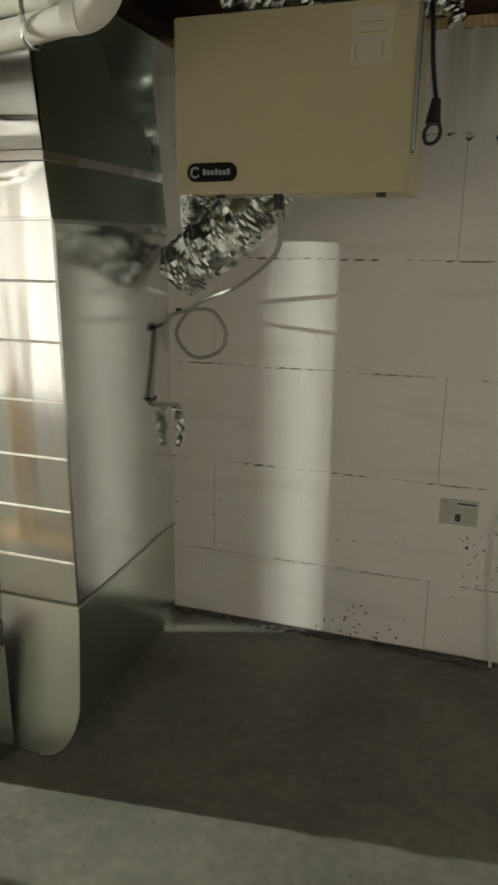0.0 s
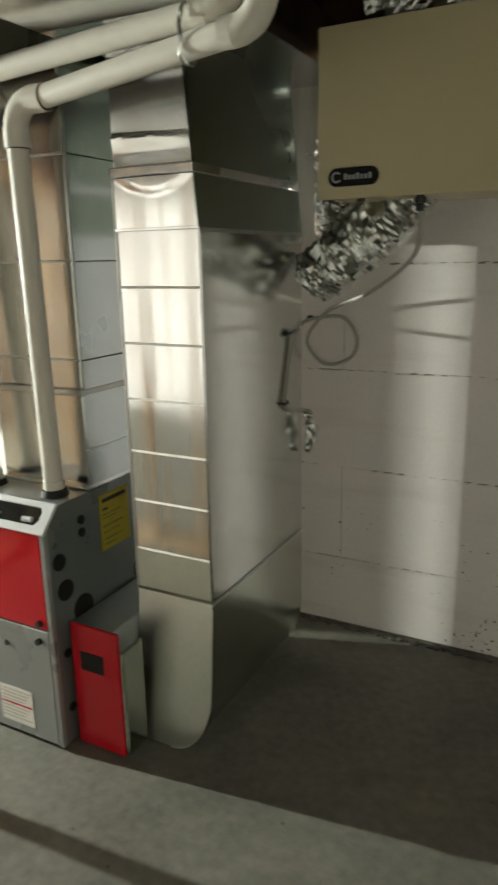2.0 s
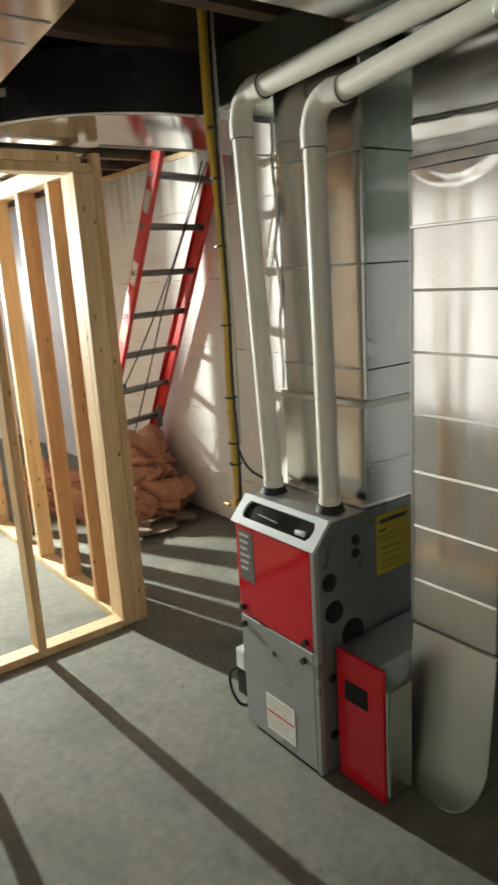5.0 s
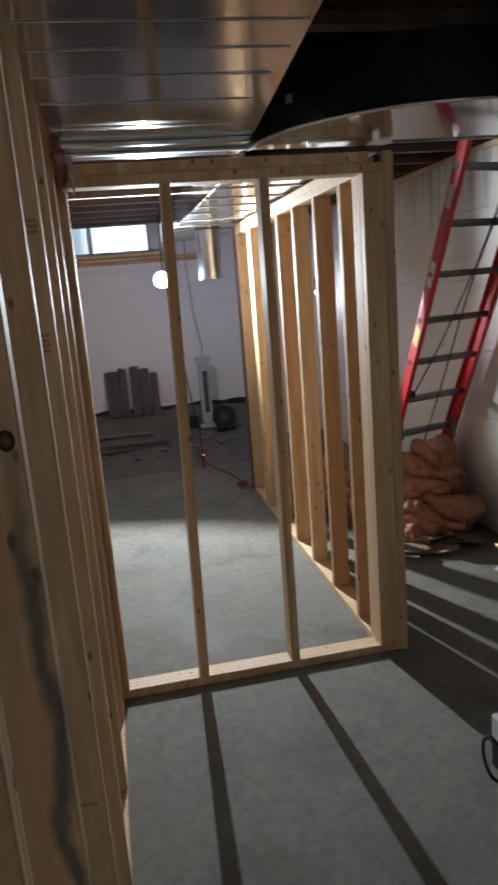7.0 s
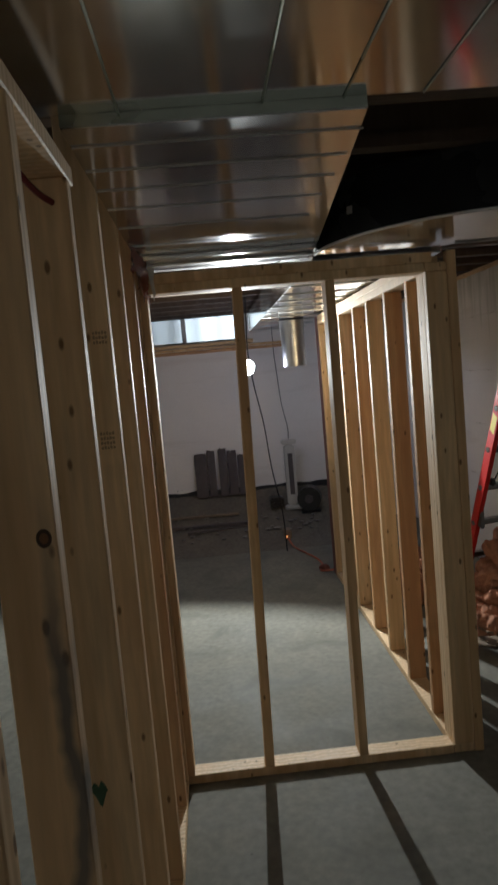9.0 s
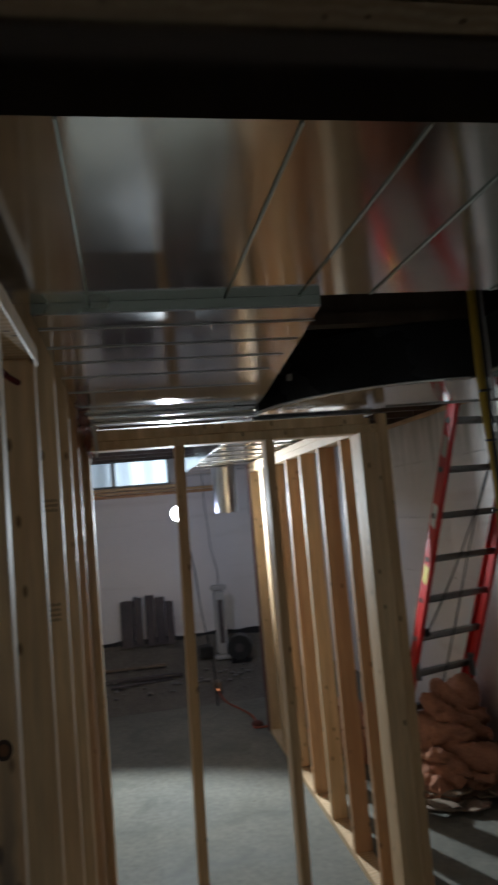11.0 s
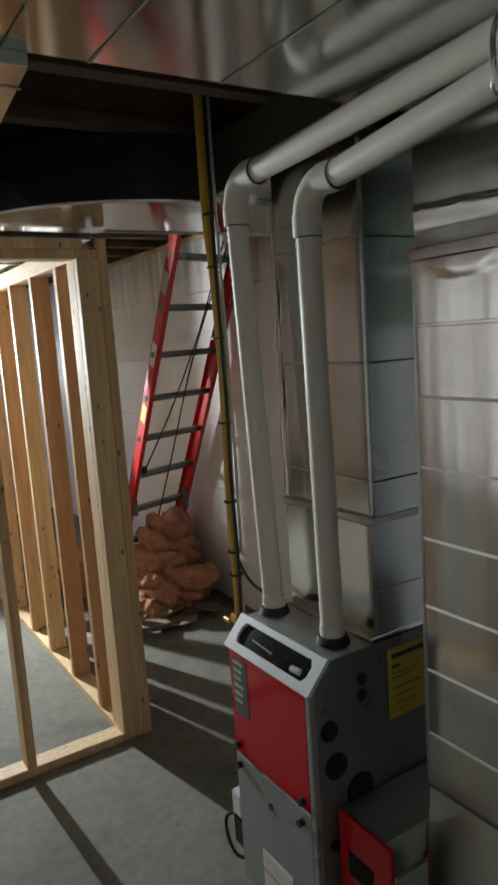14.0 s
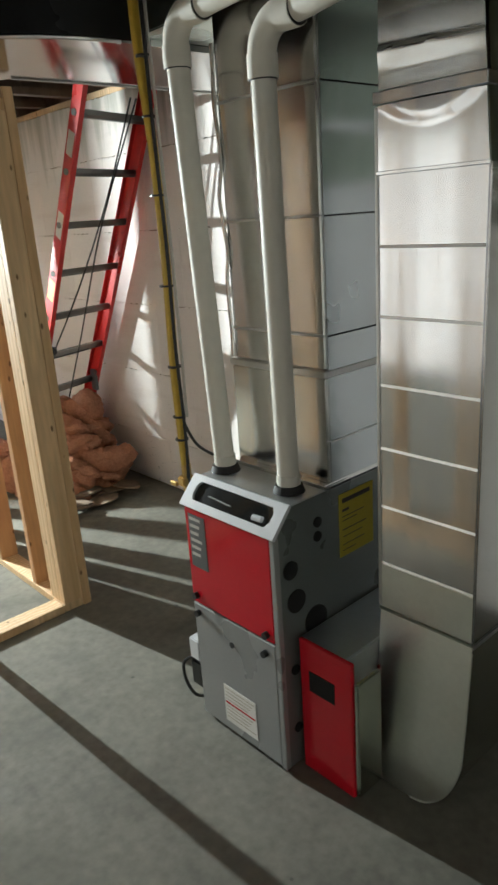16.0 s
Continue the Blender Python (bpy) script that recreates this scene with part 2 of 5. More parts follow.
def concrete(name):
    m = material(name, (0.184, 0.177, 0.146), 0.80, 0, 0.30, 30, 0.30, 2.6, spec=0.25, dist=0.003, rough_vary=0.12)
    n, l = m.node_tree.nodes, m.node_tree.links
    b = n["Principled BSDF"]
    src = n[m["col"]]
    geo = n.new("ShaderNodeNewGeometry")
    st = n.new("ShaderNodeTexNoise")
    st.inputs["Scale"].default_value, st.inputs["Detail"].default_value, st.inputs["Distortion"].default_value = 3.2, 8, 0.8
    l.new(geo.outputs["Position"], st.inputs["Vector"])
    sr = n.new("ShaderNodeMapRange")
    sr.inputs["From Min"].default_value, sr.inputs["From Max"].default_value = 0.5, 0.78
    sr.inputs["To Max"].default_value = 0.75
    l.new(st.outputs["Fac"], sr.inputs["Value"])
    mg = n.new("ShaderNodeMixRGB")
    mg.inputs["Color2"].default_value = (0.105, 0.105, 0.086, 1)
    l.new(sr.outputs[0], mg.inputs["Fac"])
    l.new(src.outputs[0], mg.inputs["Color1"])
    vor = n.new("ShaderNodeTexVoronoi")
    vor.inputs["Scale"].default_value = 5
    l.new(geo.outputs["Position"], vor.inputs["Vector"])
    sp = n.new("ShaderNodeMath")
    sp.operation = "LESS_THAN"
    sp.inputs[1].default_value = 0.032
    l.new(vor.outputs["Distance"], sp.inputs[0])
    mx = n.new("ShaderNodeMixRGB")
    mx.inputs["Color2"].default_value = (0.075, 0.072, 0.06, 1)
    fm = n.new("ShaderNodeMath")
    fm.operation = "MULTIPLY"
    fm.inputs[1].default_value = 0.6
    l.new(sp.outputs[0], fm.inputs[0])
    l.new(fm.outputs[0], mx.inputs["Fac"])
    l.new(mg.outputs[0], mx.inputs["Color1"])
    l.new(mx.outputs[0], b.inputs["Base Color"])
    return m


def glowing(name, colour, strength):
    m = bpy.data.materials.new(name)
    m.use_nodes = True
    b = m.node_tree.nodes["Principled BSDF"]
    b.inputs["Emission Color"].default_value = (*colour, 1)
    b.inputs["Emission Strength"].default_value = strength
    return m


def clear(name, colour, rough=0.05):
    m = bpy.data.materials.new(name)
    m.use_nodes = True
    b = m.node_tree.nodes["Principled BSDF"]
    b.inputs["Base Color"].default_value = (*colour, 1)
    b.inputs["Roughness"].default_value = rough
    b.inputs["Transmission Weight"].default_value = 1.0
    b.inputs["IOR"].default_value = 1.3
    return m


FOAM = foam_wall("foam_block")
# Brown joint tone; the dark of the open gaps is put into it.
JOINT = material("joint_gap_shade", (0.27, 0.205, 0.145), 0.9)
CONCRETE = concrete("concrete_slab")
ZINC = galvanised("galvanised_sheet", (0.82, 0.82, 0.80), 0.17, 2.0, 0.0055, (1.6, 1.6, 0.7))
ZINC_BRUSHED = galvanised("galvanised_brushed", (0.75, 0.745, 0.755), 0.155, 2.0, 0.0042, (6, 6, 0.30))
ZINC_SIDE = galvanised("galvanised_mirror", (0.74, 0.75, 0.73), 0.15, 1.6, 0.0012)
# Darker zinc copy: the upper drop's dark reflections are in its colour.
ZINC_DIM = galvanised("galvanised_dim", (0.37, 0.41, 0.35), 0.30, 1.5, 0.0012)
ZINC_DULL = galvanised("galvanised_dull", (0.70, 0.74, 0.76), 0.40, 2.0, 0.010)
ZINC_SHINY = galvanised("galvanised_bright", (0.58, 0.58, 0.57), 0.13, 1.6, 0.012)
ZINC_LID = galvanised("galvanised_lid", (0.52, 0.52, 0.51), 0.17, 1.6, 0.0007, (1, 5, 1))
ZINC_PLENUM = galvanised("galvanised_plenum", (0.62, 0.66, 0.68), 0.24, 2.0, 0.008)
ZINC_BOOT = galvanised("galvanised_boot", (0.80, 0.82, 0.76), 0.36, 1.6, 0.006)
# Darker copy of the boot zinc, dark floor reflection put into its colour.
ZINC_DARK_SIDE = galvanised("galvanised_dark_side", (0.60, 0.63, 0.56), 0.20, 1.6, 0.004)
# Ribs are paler than the sheet: their glint is put into the colour.
FOLD = galvanised("folded_edge_glint", (0.95, 0.94, 0.92), 0.34, 3, 0.001)
CLEAT = galvanised("cleat_edge", (0.62, 0.62, 0.60), 0.36, 6, 0.004)
PVC = material("white_pvc", (0.72, 0.69, 0.61), 0.58, 0, 0.06, 30, 0.03, spec=0.3)
PINE = timber("pine_stud", (0.76, 0.56, 0.32), (0.52, 0.32, 0.145))


def stained(name, y_mid, z_top, knot):
    """Pine with a long blue-grey sap stain along one side and one large ringed knot."""
    m = timber(name, (0.76, 0.56, 0.32), (0.52, 0.32, 0.145))
    n, l = m.node_tree.nodes, m.node_tree.links
    b = n["Principled BSDF"]
    src = b.inputs["Base Color"].links[0].from_socket
    geo = n.new("ShaderNodeNewGeometry")
    sep = n.new("ShaderNodeSeparateXYZ")
    l.new(geo.outputs["Position"], sep.inputs[0])
    noi = n.new("ShaderNodeTexNoise")
    noi.inputs["Scale"].default_value, noi.inputs["Detail"].default_value = 6, 4
    l.new(geo.outputs["Position"], noi.inputs["Vector"])

    def math_node(op, a, b_):
        q = n.new("ShaderNodeMath")
        q.operation = op
        for i, v in enumerate((a, b_)):
            if isinstance(v, (int, float)):
                q.inputs[i].default_value = v
            else:
                l.new(v, q.inputs[i])
        return q.outputs[0]

    wander = math_node("MULTIPLY", math_node("SUBTRACT", noi.outputs["Fac"], 0.5), 0.06)
    away = math_node("ABSOLUTE", math_node("SUBTRACT", math_node("ADD", sep.outputs["Y"], wander), y_mid), 0)
    band = n.new("ShaderNodeMapRange")
    band.inputs["From Min"].default_value, band.inputs["From Max"].default_value = 0.004, 0.017
    band.inputs["To Min"].default_value, band.inputs["To Max"].default_value = 0.88, 0.0
    l.new(away, band.inputs["Value"])
    low = n.new("ShaderNodeMapRange")
    low.inputs["From Min"].default_value, low.inputs["From Max"].default_value = z_top - 0.25, z_top
    low.inputs["To Min"].default_value, low.inputs["To Max"].default_value = 1.0, 0.0
    l.new(sep.outputs["Z"], low.inputs["Value"])
    mx = n.new("ShaderNodeMixRGB")
    mx.inputs["Color2"].default_value = (0.13, 0.13, 0.125, 1)
    l.new(math_node("MULTIPLY", band.outputs[0], low.outputs[0]), mx.inputs["Fac"])
    l.new(src, mx.inputs["Color1"])
    dy = math_node("SUBTRACT", sep.outputs["Y"], knot[0])
    dz = math_node("MULTIPLY", math_node("SUBTRACT", sep.outputs["Z"], knot[1]), 0.8)
    r = math_node("SQRT", math_node("ADD", math_node("MULTIPLY", dy, dy), math_node("MULTIPLY", dz, dz)), 0)
    ramp = n.new("ShaderNodeValToRGB")
    e = ramp.color_ramp.elements
    e[0].position, e[0].color = 0.0, (0.20, 0.09, 0.035, 1)
    e[1].position, e[1].color = 0.55, (0.17, 0.075, 0.03, 1)
    k = e.new(0.62)
    k.color = (0.03, 0.015, 0.01, 1)
    k = e.new(0.85)
    k.color = (0.05, 0.025, 0.012, 1)
    l.new(math_node("DIVIDE", r, 0.011), ramp.inputs[0])
    last = n.new("ShaderNodeMixRGB")
    l.new(math_node("LESS_THAN", r, 0.011), last.inputs["Fac"])
    l.new(mx.outputs[0], last.inputs["Color1"])
    l.new(ramp.outputs[0], last.inputs["Color2"])
    l.new(last.outputs[0], b.inputs["Base Color"])
    return m


PINE_STAINED = stained("stained_stud", 0.640, 1.56, (0.634, 1.49))
PINE_RED = timber("fir_stud", (0.62, 0.38, 0.19), (0.42, 0.215, 0.09))
# Joist wood kept near black: the unlit joist space is in its colour.
SPRUCE = timber("unlit_spruce_joist", (0.12, 0.085, 0.06), (0.07, 0.045, 0.03), False)
BLACK_SHEET = material("black_elbow_sheet", (0.020, 0.021, 0.023), 0.24, 0, 0.2, 12, 0.2, 3)
OSB = material("subfloor_board", (0.26, 0.19, 0.12), 0.8, 0, 0.35, 28, 0.3, 9)
RIM = material("dark_rim_wood", (0.15, 0.085, 0.055), 0.8, 0, 0.3, 30, 0.3, 6)
RED = material("red_enamel", (0.52, 0.008, 0.020), 0.14, 0, 0.05, 80, 0.03, 3)
GREY = material("grey_enamel", (0.33, 0.335, 0.33), 0.36, 0.25, 0.06, 120, 0.04, 3)
GREY_DARK = material("dark_grey_enamel", (0.195, 0.215, 0.205), 0.32, 0.40, 0.08, 120, 0.04, 3)
CAPWHITE = material("pale_grey_plastic", (0.70, 0.71, 0.73), 0.35, 0, 0.03, 60, 0.02)
BLACK = material("black_plastic", (0.018, 0.018, 0.018), 0.4, 0, 0.2, 50, 0.05)
RUBBER = material("black_rubber", (0.022, 0.022, 0.022), 0.65, 0, 0.2, 50, 0.1)
VOID = material("dark_opening", (0.008, 0.008, 0.008), 0.9)
BEIGE = material("beige_enamel", (0.50, 0.44, 0.27), 0.45, 0, 0.05, 220, 0.10, 2)
PAPER = material("label_paper", (0.72, 0.70, 0.66), 0.7, 0, 0.05)
PAPER_GREY = material("grey_label_paper", (0.52, 0.50, 0.46), 0.7, 0, 0.08)
LABEL_BEIGE = material("aged_label_paper", (0.56, 0.51, 0.37), 0.6, 0, 0.06)
BADGE_BLACK = material("matt_black_badge", (0.012, 0.012, 0.012), 0.7, 0, 0.1, spec=0.15)
INK = material("label_ink", (0.06, 0.055, 0.05), 0.7)
STAMP = material("faded_stamp", (0.34, 0.24, 0.14), 0.8)
INK_PALE = material("faded_ink", (0.42, 0.38, 0.30), 0.7)
SILVERINK = material("silver_ink", (0.30, 0.31, 0.32), 0.4, 0.3)
YELLOW = material("yellow_label_paper", (0.62, 0.52, 0.05), 0.55, 0, 0.06)
GASYELLOW = material("yellow_pipe_coat", (0.62, 0.42, 0.05), 0.42, 0, 0.12, 40, 0.05)
BRASS = material("brass", (0.60, 0.42, 0.15), 0.32, 1, 0.15)
FOIL = material("crumpled_foil", (0.64, 0.65, 0.62), 0.18, 1, 0.1, 30, 0.3, 8)
TUBE = material("clear_tube", (0.38, 0.36, 0.31), 0.35, 0, 0.05)
WHITECORD = material("white_cord", (0.75, 0.74, 0.71), 0.4, 0, 0.04)
LADRED = material("red_fibreglass", (0.52, 0.018, 0.014), 0.38, 0, 0.16, 70, 0.08, 3)
RUNG = galvanised("aluminium_rung", (0.20, 0.20, 0.19), 0.45, 5, 0.002)
BATT = material("brown_fibre_batt", (0.43, 0.215, 0.135), 0.95, 0, 0.30, 70, 0.9, 7, spec=0.08, dist=0.008)
CARD = material("torn_cardboard", (0.22, 0.165, 0.115), 0.9, 0, 0.2, 30, 0.3)
ORANGE = material("orange_cord", (0.40, 0.10, 0.05), 0.6)
GREYBOARD = material("weathered_board", (0.095, 0.080, 0.078), 0.85, 0, 0.3, 30, 0.4, 5)
WHITEPAINT = material("white_window_frame", (0.70, 0.70, 0.68), 0.45, 0, 0.05)
GLASS = clear("window_glass", (0.9, 0.95, 0.95))
DAY = glowing("window_daylight", (0.92, 0.96, 1.0), 2.4)


def ribbed_daylight(m):
    """Glow painted as a corrugated window well: pale upright ribs, duller to one end."""
    n, l = m.node_tree.nodes, m.node_tree.links
    geo, sep = n.new("ShaderNodeNewGeometry"), n.new("ShaderNodeSeparateXYZ")
    l.new(geo.outputs["Position"], sep.inputs[0])
    ribs = n.new("ShaderNodeTexWave")
    ribs.bands_direction = "Y"
    ribs.inputs["Scale"].default_value, ribs.inputs["Distortion"].default_value, ribs.inputs["Detail"].default_value = 1.15, 1.2, 2
    l.new(geo.outputs["Position"], ribs.inputs["Vector"])
    depth = n.new("ShaderNodeMapRange")
    depth.inputs["To Min"].default_value, depth.inputs["To Max"].default_value = 0.55, 1.0
    l.new(ribs.outputs["Fac"], depth.inputs["Value"])
    side = n.new("ShaderNodeMapRange")
    side.inputs["From Min"].default_value, side.inputs["From Max"].default_value = 0.55, 0.95
    side.inputs["To Min"].default_value, side.inputs["To Max"].default_value = 0.75, 3.4
    l.new(sep.outputs["Y"], side.inputs["Value"])
    power = n.new("ShaderNodeMath")
    power.operation = "MULTIPLY"
    l.new(depth.outputs[0], power.inputs[0])
    l.new(side.outputs[0], power.inputs[1])
    l.new(power.outputs[0], n["Principled BSDF"].inputs["Emission Strength"])


ribbed_daylight(DAY)
BULB = glowing("lit_bulb", (1.0, 0.97, 0.93), 60.0)
INDICATOR = glowing("orange_indicator", (1.0, 0.25, 0.05), 4.0)


# ---- mesh helpers ----
def box(bm, lo, hi, bevel=0.0):
    """A box between two corners, with its edges eased."""
    lo, hi = Vector(lo), Vector(hi)
    r = bmesh.ops.create_cube(bm, size=1.0)
    for v in r["verts"]:
        v.co = Vector(((v.co.x + 0.5) * (hi.x - lo.x) + lo.x, (v.co.y + 0.5) * (hi.y - lo.y) + lo.y, (v.co.z + 0.5) * (hi.z - lo.z) + lo.z))
    if bevel:
        edges = {e for v in r["verts"] for e in v.link_edges}
        bmesh.ops.bevel(bm, geom=list(edges), offset=bevel, segments=1 if bevel < 0.004 else 2, affect="EDGES")
    return bm


def boxed(lo, hi, bevel=0.0):
    return box(bmesh.new(), lo, hi, bevel)


def rod(bm, a, b, r, n=16, r2=None):
    """A round bar from a to b."""
    a, b = Vector(a), Vector(b)
    m = Matrix.Translation((a + b) / 2) @ (b - a).to_track_quat("Z", "Y").to_matrix().to_4x4()
    bmesh.ops.create_cone(bm, cap_ends=True, segments=n, radius1=r, radius2=r if r2 is None else r2, depth=(b - a).length, matrix=m)
    return bm


def rodded(a, b, r, n=16, r2=None):
    return rod(bmesh.new(), a, b, r, n, r2)


def swept(points, r, n=10, smooth=6, flat=1.0):
    """A tube of radius r along a smooth line through the points."""
    P = [Vector(p) for p in points]
    line = []
    for i in range(len(P) - 1):
        p0, p1, p2, p3 = P[max(0, i - 1)], P[i], P[i + 1], P[min(len(P) - 1, i + 2)]
        for k in range(smooth):
            t = k / smooth
            line.append(0.5 * (2 * p1 + (p2 - p0) * t + (2 * p0 - 5 * p1 + 4 * p2 - p3) * t * t + (3 * p1 - p0 - 3 * p2 + p3) * t ** 3))
    line.append(P[-1])
    bm = bmesh.new()
    rings, up = [], Vector((0.13, 0.31, 0.94)).normalized()
    for i, p in enumerate(line):
        d = (line[min(i + 1, len(line) - 1)] - line[max(i - 1, 0)]).normalized()
        side = d.cross(up)
        if side.length < 0.05:
            side = d.cross(Vector((1, 0, 0)))
        side.normalize()
        up = side.cross(d).normalized()
        rad = r(i / (len(line) - 1)) if callable(r) else r
        rings.append([bm.verts.new(p + side * math.cos(2 * math.pi * k / n) * rad + up * math.sin(2 * math.pi * k / n) * rad * flat) for k in range(n)])
    for a, b in zip(rings, rings[1:]):
        for k in range(n):
            bm.faces.new((a[k], a[(k + 1) % n], b[(k + 1) % n], b[k]))
    bm.faces.new(rings[0][::-1])
    bm.faces.new(rings[-1])
    bmesh.ops.recalc_face_normals(bm, faces=bm.faces)
    return bm


def extruded(profile, depth, m):
    """A prism: a closed 2-D outline, depth deep, laid by the matrix m (outline in x, y; depth along z)."""
    bm = bmesh.new()
    a = [bm.verts.new(m @ Vector((x, y, 0))) for x, y in profile]
    b = [bm.verts.new(m @ Vector((x, y, depth))) for x, y in profile]
    k = len(profile)
    bm.faces.new(a[::-1])
    bm.faces.new(b)
    for i in range(k):
        bm.faces.new((a[i], a[(i + 1) % k], b[(i + 1) % k], b[i]))
    bmesh.ops.recalc_face_normals(bm, faces=bm.faces)
    return bm


XZ = Matrix(((1, 0, 0, 0), (0, 0, 1, 0), (0, 1, 0, 0), (0, 0, 0, 1)))  # outline in x, z; depth along y


def mesh_of(name, bm, mat, smooth=False):
    me = bpy.data.meshes.new(name)
    bm.to_mesh(me)
    bm.free()
    me.materials.append(mat)
    if smooth:
        for p in me.polygons:
            p.use_smooth = True
        me.set_sharp_from_angle(angle=radians(38))
    return me


def thing(name, label, category, at=(0, 0, 0), group="", kind=""):
    ob = new(name)
    ob.location = at
    ob.empty_display_size = 0.1
    return tagged(ob, label, category, group, kind)


def solid(name, bm, mat, label, category, smooth=False, group="", kind=""):
    """A thing that is one mesh."""
    return tagged(new(name, mesh_of(name, bm, mat, smooth)), label, category, group, kind)


def part(name, bm, mat, parent, label="", smooth=False):
    ob = new(name, mesh_of(name, bm, mat, smooth))
    ob.parent = parent
    ob.matrix_parent_inverse = Matrix.Translation(-parent.location) if parent.parent is None else Matrix()
    return tagged(ob, label)


# ---- the shell ----
WN = 3.02    # face of the foam wall
XW = -7.3    # face of the far wall with the window
solid("floor", boxed((XW - 0.3, -2.9, -0.15), (2.1, WN + 0.3, 0)), CONCRETE, "grey trowelled concrete basement slab with stains", "floor", kind="structure")

wall_n = thing("wall_north", "white foam-block foundation wall, scuffed and chipped near the floor", "wall", kind="structure")
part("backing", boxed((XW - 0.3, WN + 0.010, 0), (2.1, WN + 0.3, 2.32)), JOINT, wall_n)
# South and east walls are unseen, set close to bounce lamp light back.
wall_s = thing("wall_south", "unseen plain white wall that closes the room", "wall", kind="structure")
part("backing", boxed((XW - 0.3, -2.9, 0), (2.1, -2.6, 2.32)), FOAM, wall_s)
wall_e = thing("wall_east", "unseen plain white wall that closes the room", "wall", kind="structure")
part("backing", boxed((1.8, -2.6, 0), (2.1, WN + 0.01, 2.32)), FOAM, wall_e)

# far wall, with the opening of a low wide window under the joists
WY0, WY1, WZ0, WZ1 = 0.05, 1.30, 2.085, 2.42
wall_w = thing("wall_west", "white foam-block foundation wall with a high strip window", "wall", kind="structure")
bm = boxed((XW - 0.3, -2.6, 0), (XW, WN + 0.01, WZ0))
box(bm, (XW - 0.3, -2.6, WZ0), (XW, WY0, 2.46))
box(bm, (XW - 0.3, WY1, WZ0), (XW, WN + 0.01, 2.46))
part("backing", bm, FOAM, wall_w)

win = thing("window_1", "wide low basement window with white frame and pine sill, daylight behind", "window", (XW - 0.1, 0.7, WZ0), kind="structure")
bm = bmesh.new()
for y0, y1, z0, z1 in ((WY0, WY1, WZ0, WZ0 + 0.03), (WY0, WY1, WZ1 - 0.03, WZ1), (WY0, WY0 + 0.03, WZ0 + 0.03, WZ1 - 0.03), (WY1 - 0.03, WY1, WZ0 + 0.03, WZ1 - 0.03), (0.66, 0.71, WZ0 + 0.03, WZ1 - 0.03)):
    box(bm, (XW - 0.14, y0, z0), (XW - 0.08, y1, z1), 0.003)
part("window_frame", bm, WHITEPAINT, win)
for y0, y1 in ((WY0 + 0.03, 0.66), (0.71, WY1 - 0.03)):
    p = part("pane", boxed((XW - 0.113, y0, WZ0 + 0.03), (XW - 0.107, y1, WZ1 - 0.03)), GLASS, win)
    p.visible_shadow = False
part("window_sill", boxed((XW - 0.08, WY0 - 0.25, WZ0 - 0.035), (XW + 0.14, WY1 + 0.12, WZ0 - 0.001), 0.003), PINE, win, "raw pine sill board")
part("sill_trim", boxed((XW + 0.002, WY0 - 0.25, WZ0 - 0.068), (XW + 0.04, WY1 + 0.50, WZ0 - 0.042), 0.003), PINE, win)
part("sill_trim", boxed((XW + 0.002, WY0 - 0.25, WZ0 - 0.105), (XW + 0.03, WY1 + 0.50, WZ0 - 0.073), 0.003), PINE_RED, win)
part("head_strip", boxed((XW - 0.07, WY0 + 0.002, WZ1 - 0.055), (XW - 0.05, WY1 - 0.002, WZ1 - 0.002), 0.003), BLACK, win, "dark sealing strip")
solid("window_backdrop", boxed((XW - 0.62, -0.5, 1.9), (XW - 0.60, 2.0, 2.9)), DAY, "bright white daylight outside the basement window", "backdrop", kind="structure")

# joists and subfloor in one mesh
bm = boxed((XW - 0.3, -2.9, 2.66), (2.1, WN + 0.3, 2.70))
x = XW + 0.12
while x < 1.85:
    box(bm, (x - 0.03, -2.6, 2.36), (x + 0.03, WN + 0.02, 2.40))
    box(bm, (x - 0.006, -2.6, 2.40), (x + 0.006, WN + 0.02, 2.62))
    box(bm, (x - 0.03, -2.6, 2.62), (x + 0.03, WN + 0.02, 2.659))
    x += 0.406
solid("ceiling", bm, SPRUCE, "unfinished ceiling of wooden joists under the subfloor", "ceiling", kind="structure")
rim = thing("rim_board", "dark brown rim joist above the foam wall", "rim joist", kind="structure")
part("board", boxed((XW - 0.3, WN + 0.10, 2.36), (2.1, WN + 0.14, 2.66)), RIM, rim)
part("sill_plate", boxed((XW - 0.3, WN + 0.004, 2.322), (2.1, WN + 0.28, 2.358), 0.003), PINE, rim, "pine sill plate")
bm = boxed((XW - 0.3, -2.9, 2.32), (2.1, -2.62, 2.66))
box(bm, (1.82, -2.6, 2.32), (2.1, WN + 0.0, 2.66))
box(bm, (XW - 0.3, WY1 + 0.01, 2.461), (XW - 0.02, WN, 2.66))
box(bm, (XW - 0.3, -2.6, 2.461), (XW - 0.02, WY1 + 0.01, 2.66))
solid("rim_board", bm, RIM, "dark brown rim joist round the outer walls", "rim joist", kind="structure")


# ---- stud partitions ----
def stud(parent, lo, hi, mat=PINE):
    return part("stud", boxed(lo, hi, 0.0025), mat, parent)


def partition(label, at):
    return thing("stud_wall", label, "stud wall", at, "stud partitions", "structure")


# across the view: near face at XA
XA, T = -2.48, 0.089
pa = partition("bare pine stud wall with a double top plate", (XA, 1.2, 0))
part("bottom_plate", boxed((XA - T, 0.640, 0), (XA, 1.797, 0.038), 0.003), PINE, pa)
part("top_plate", boxed((XA - T, 0.60, 2.045), (XA, 1.797, 2.083), 0.003), PINE, pa)
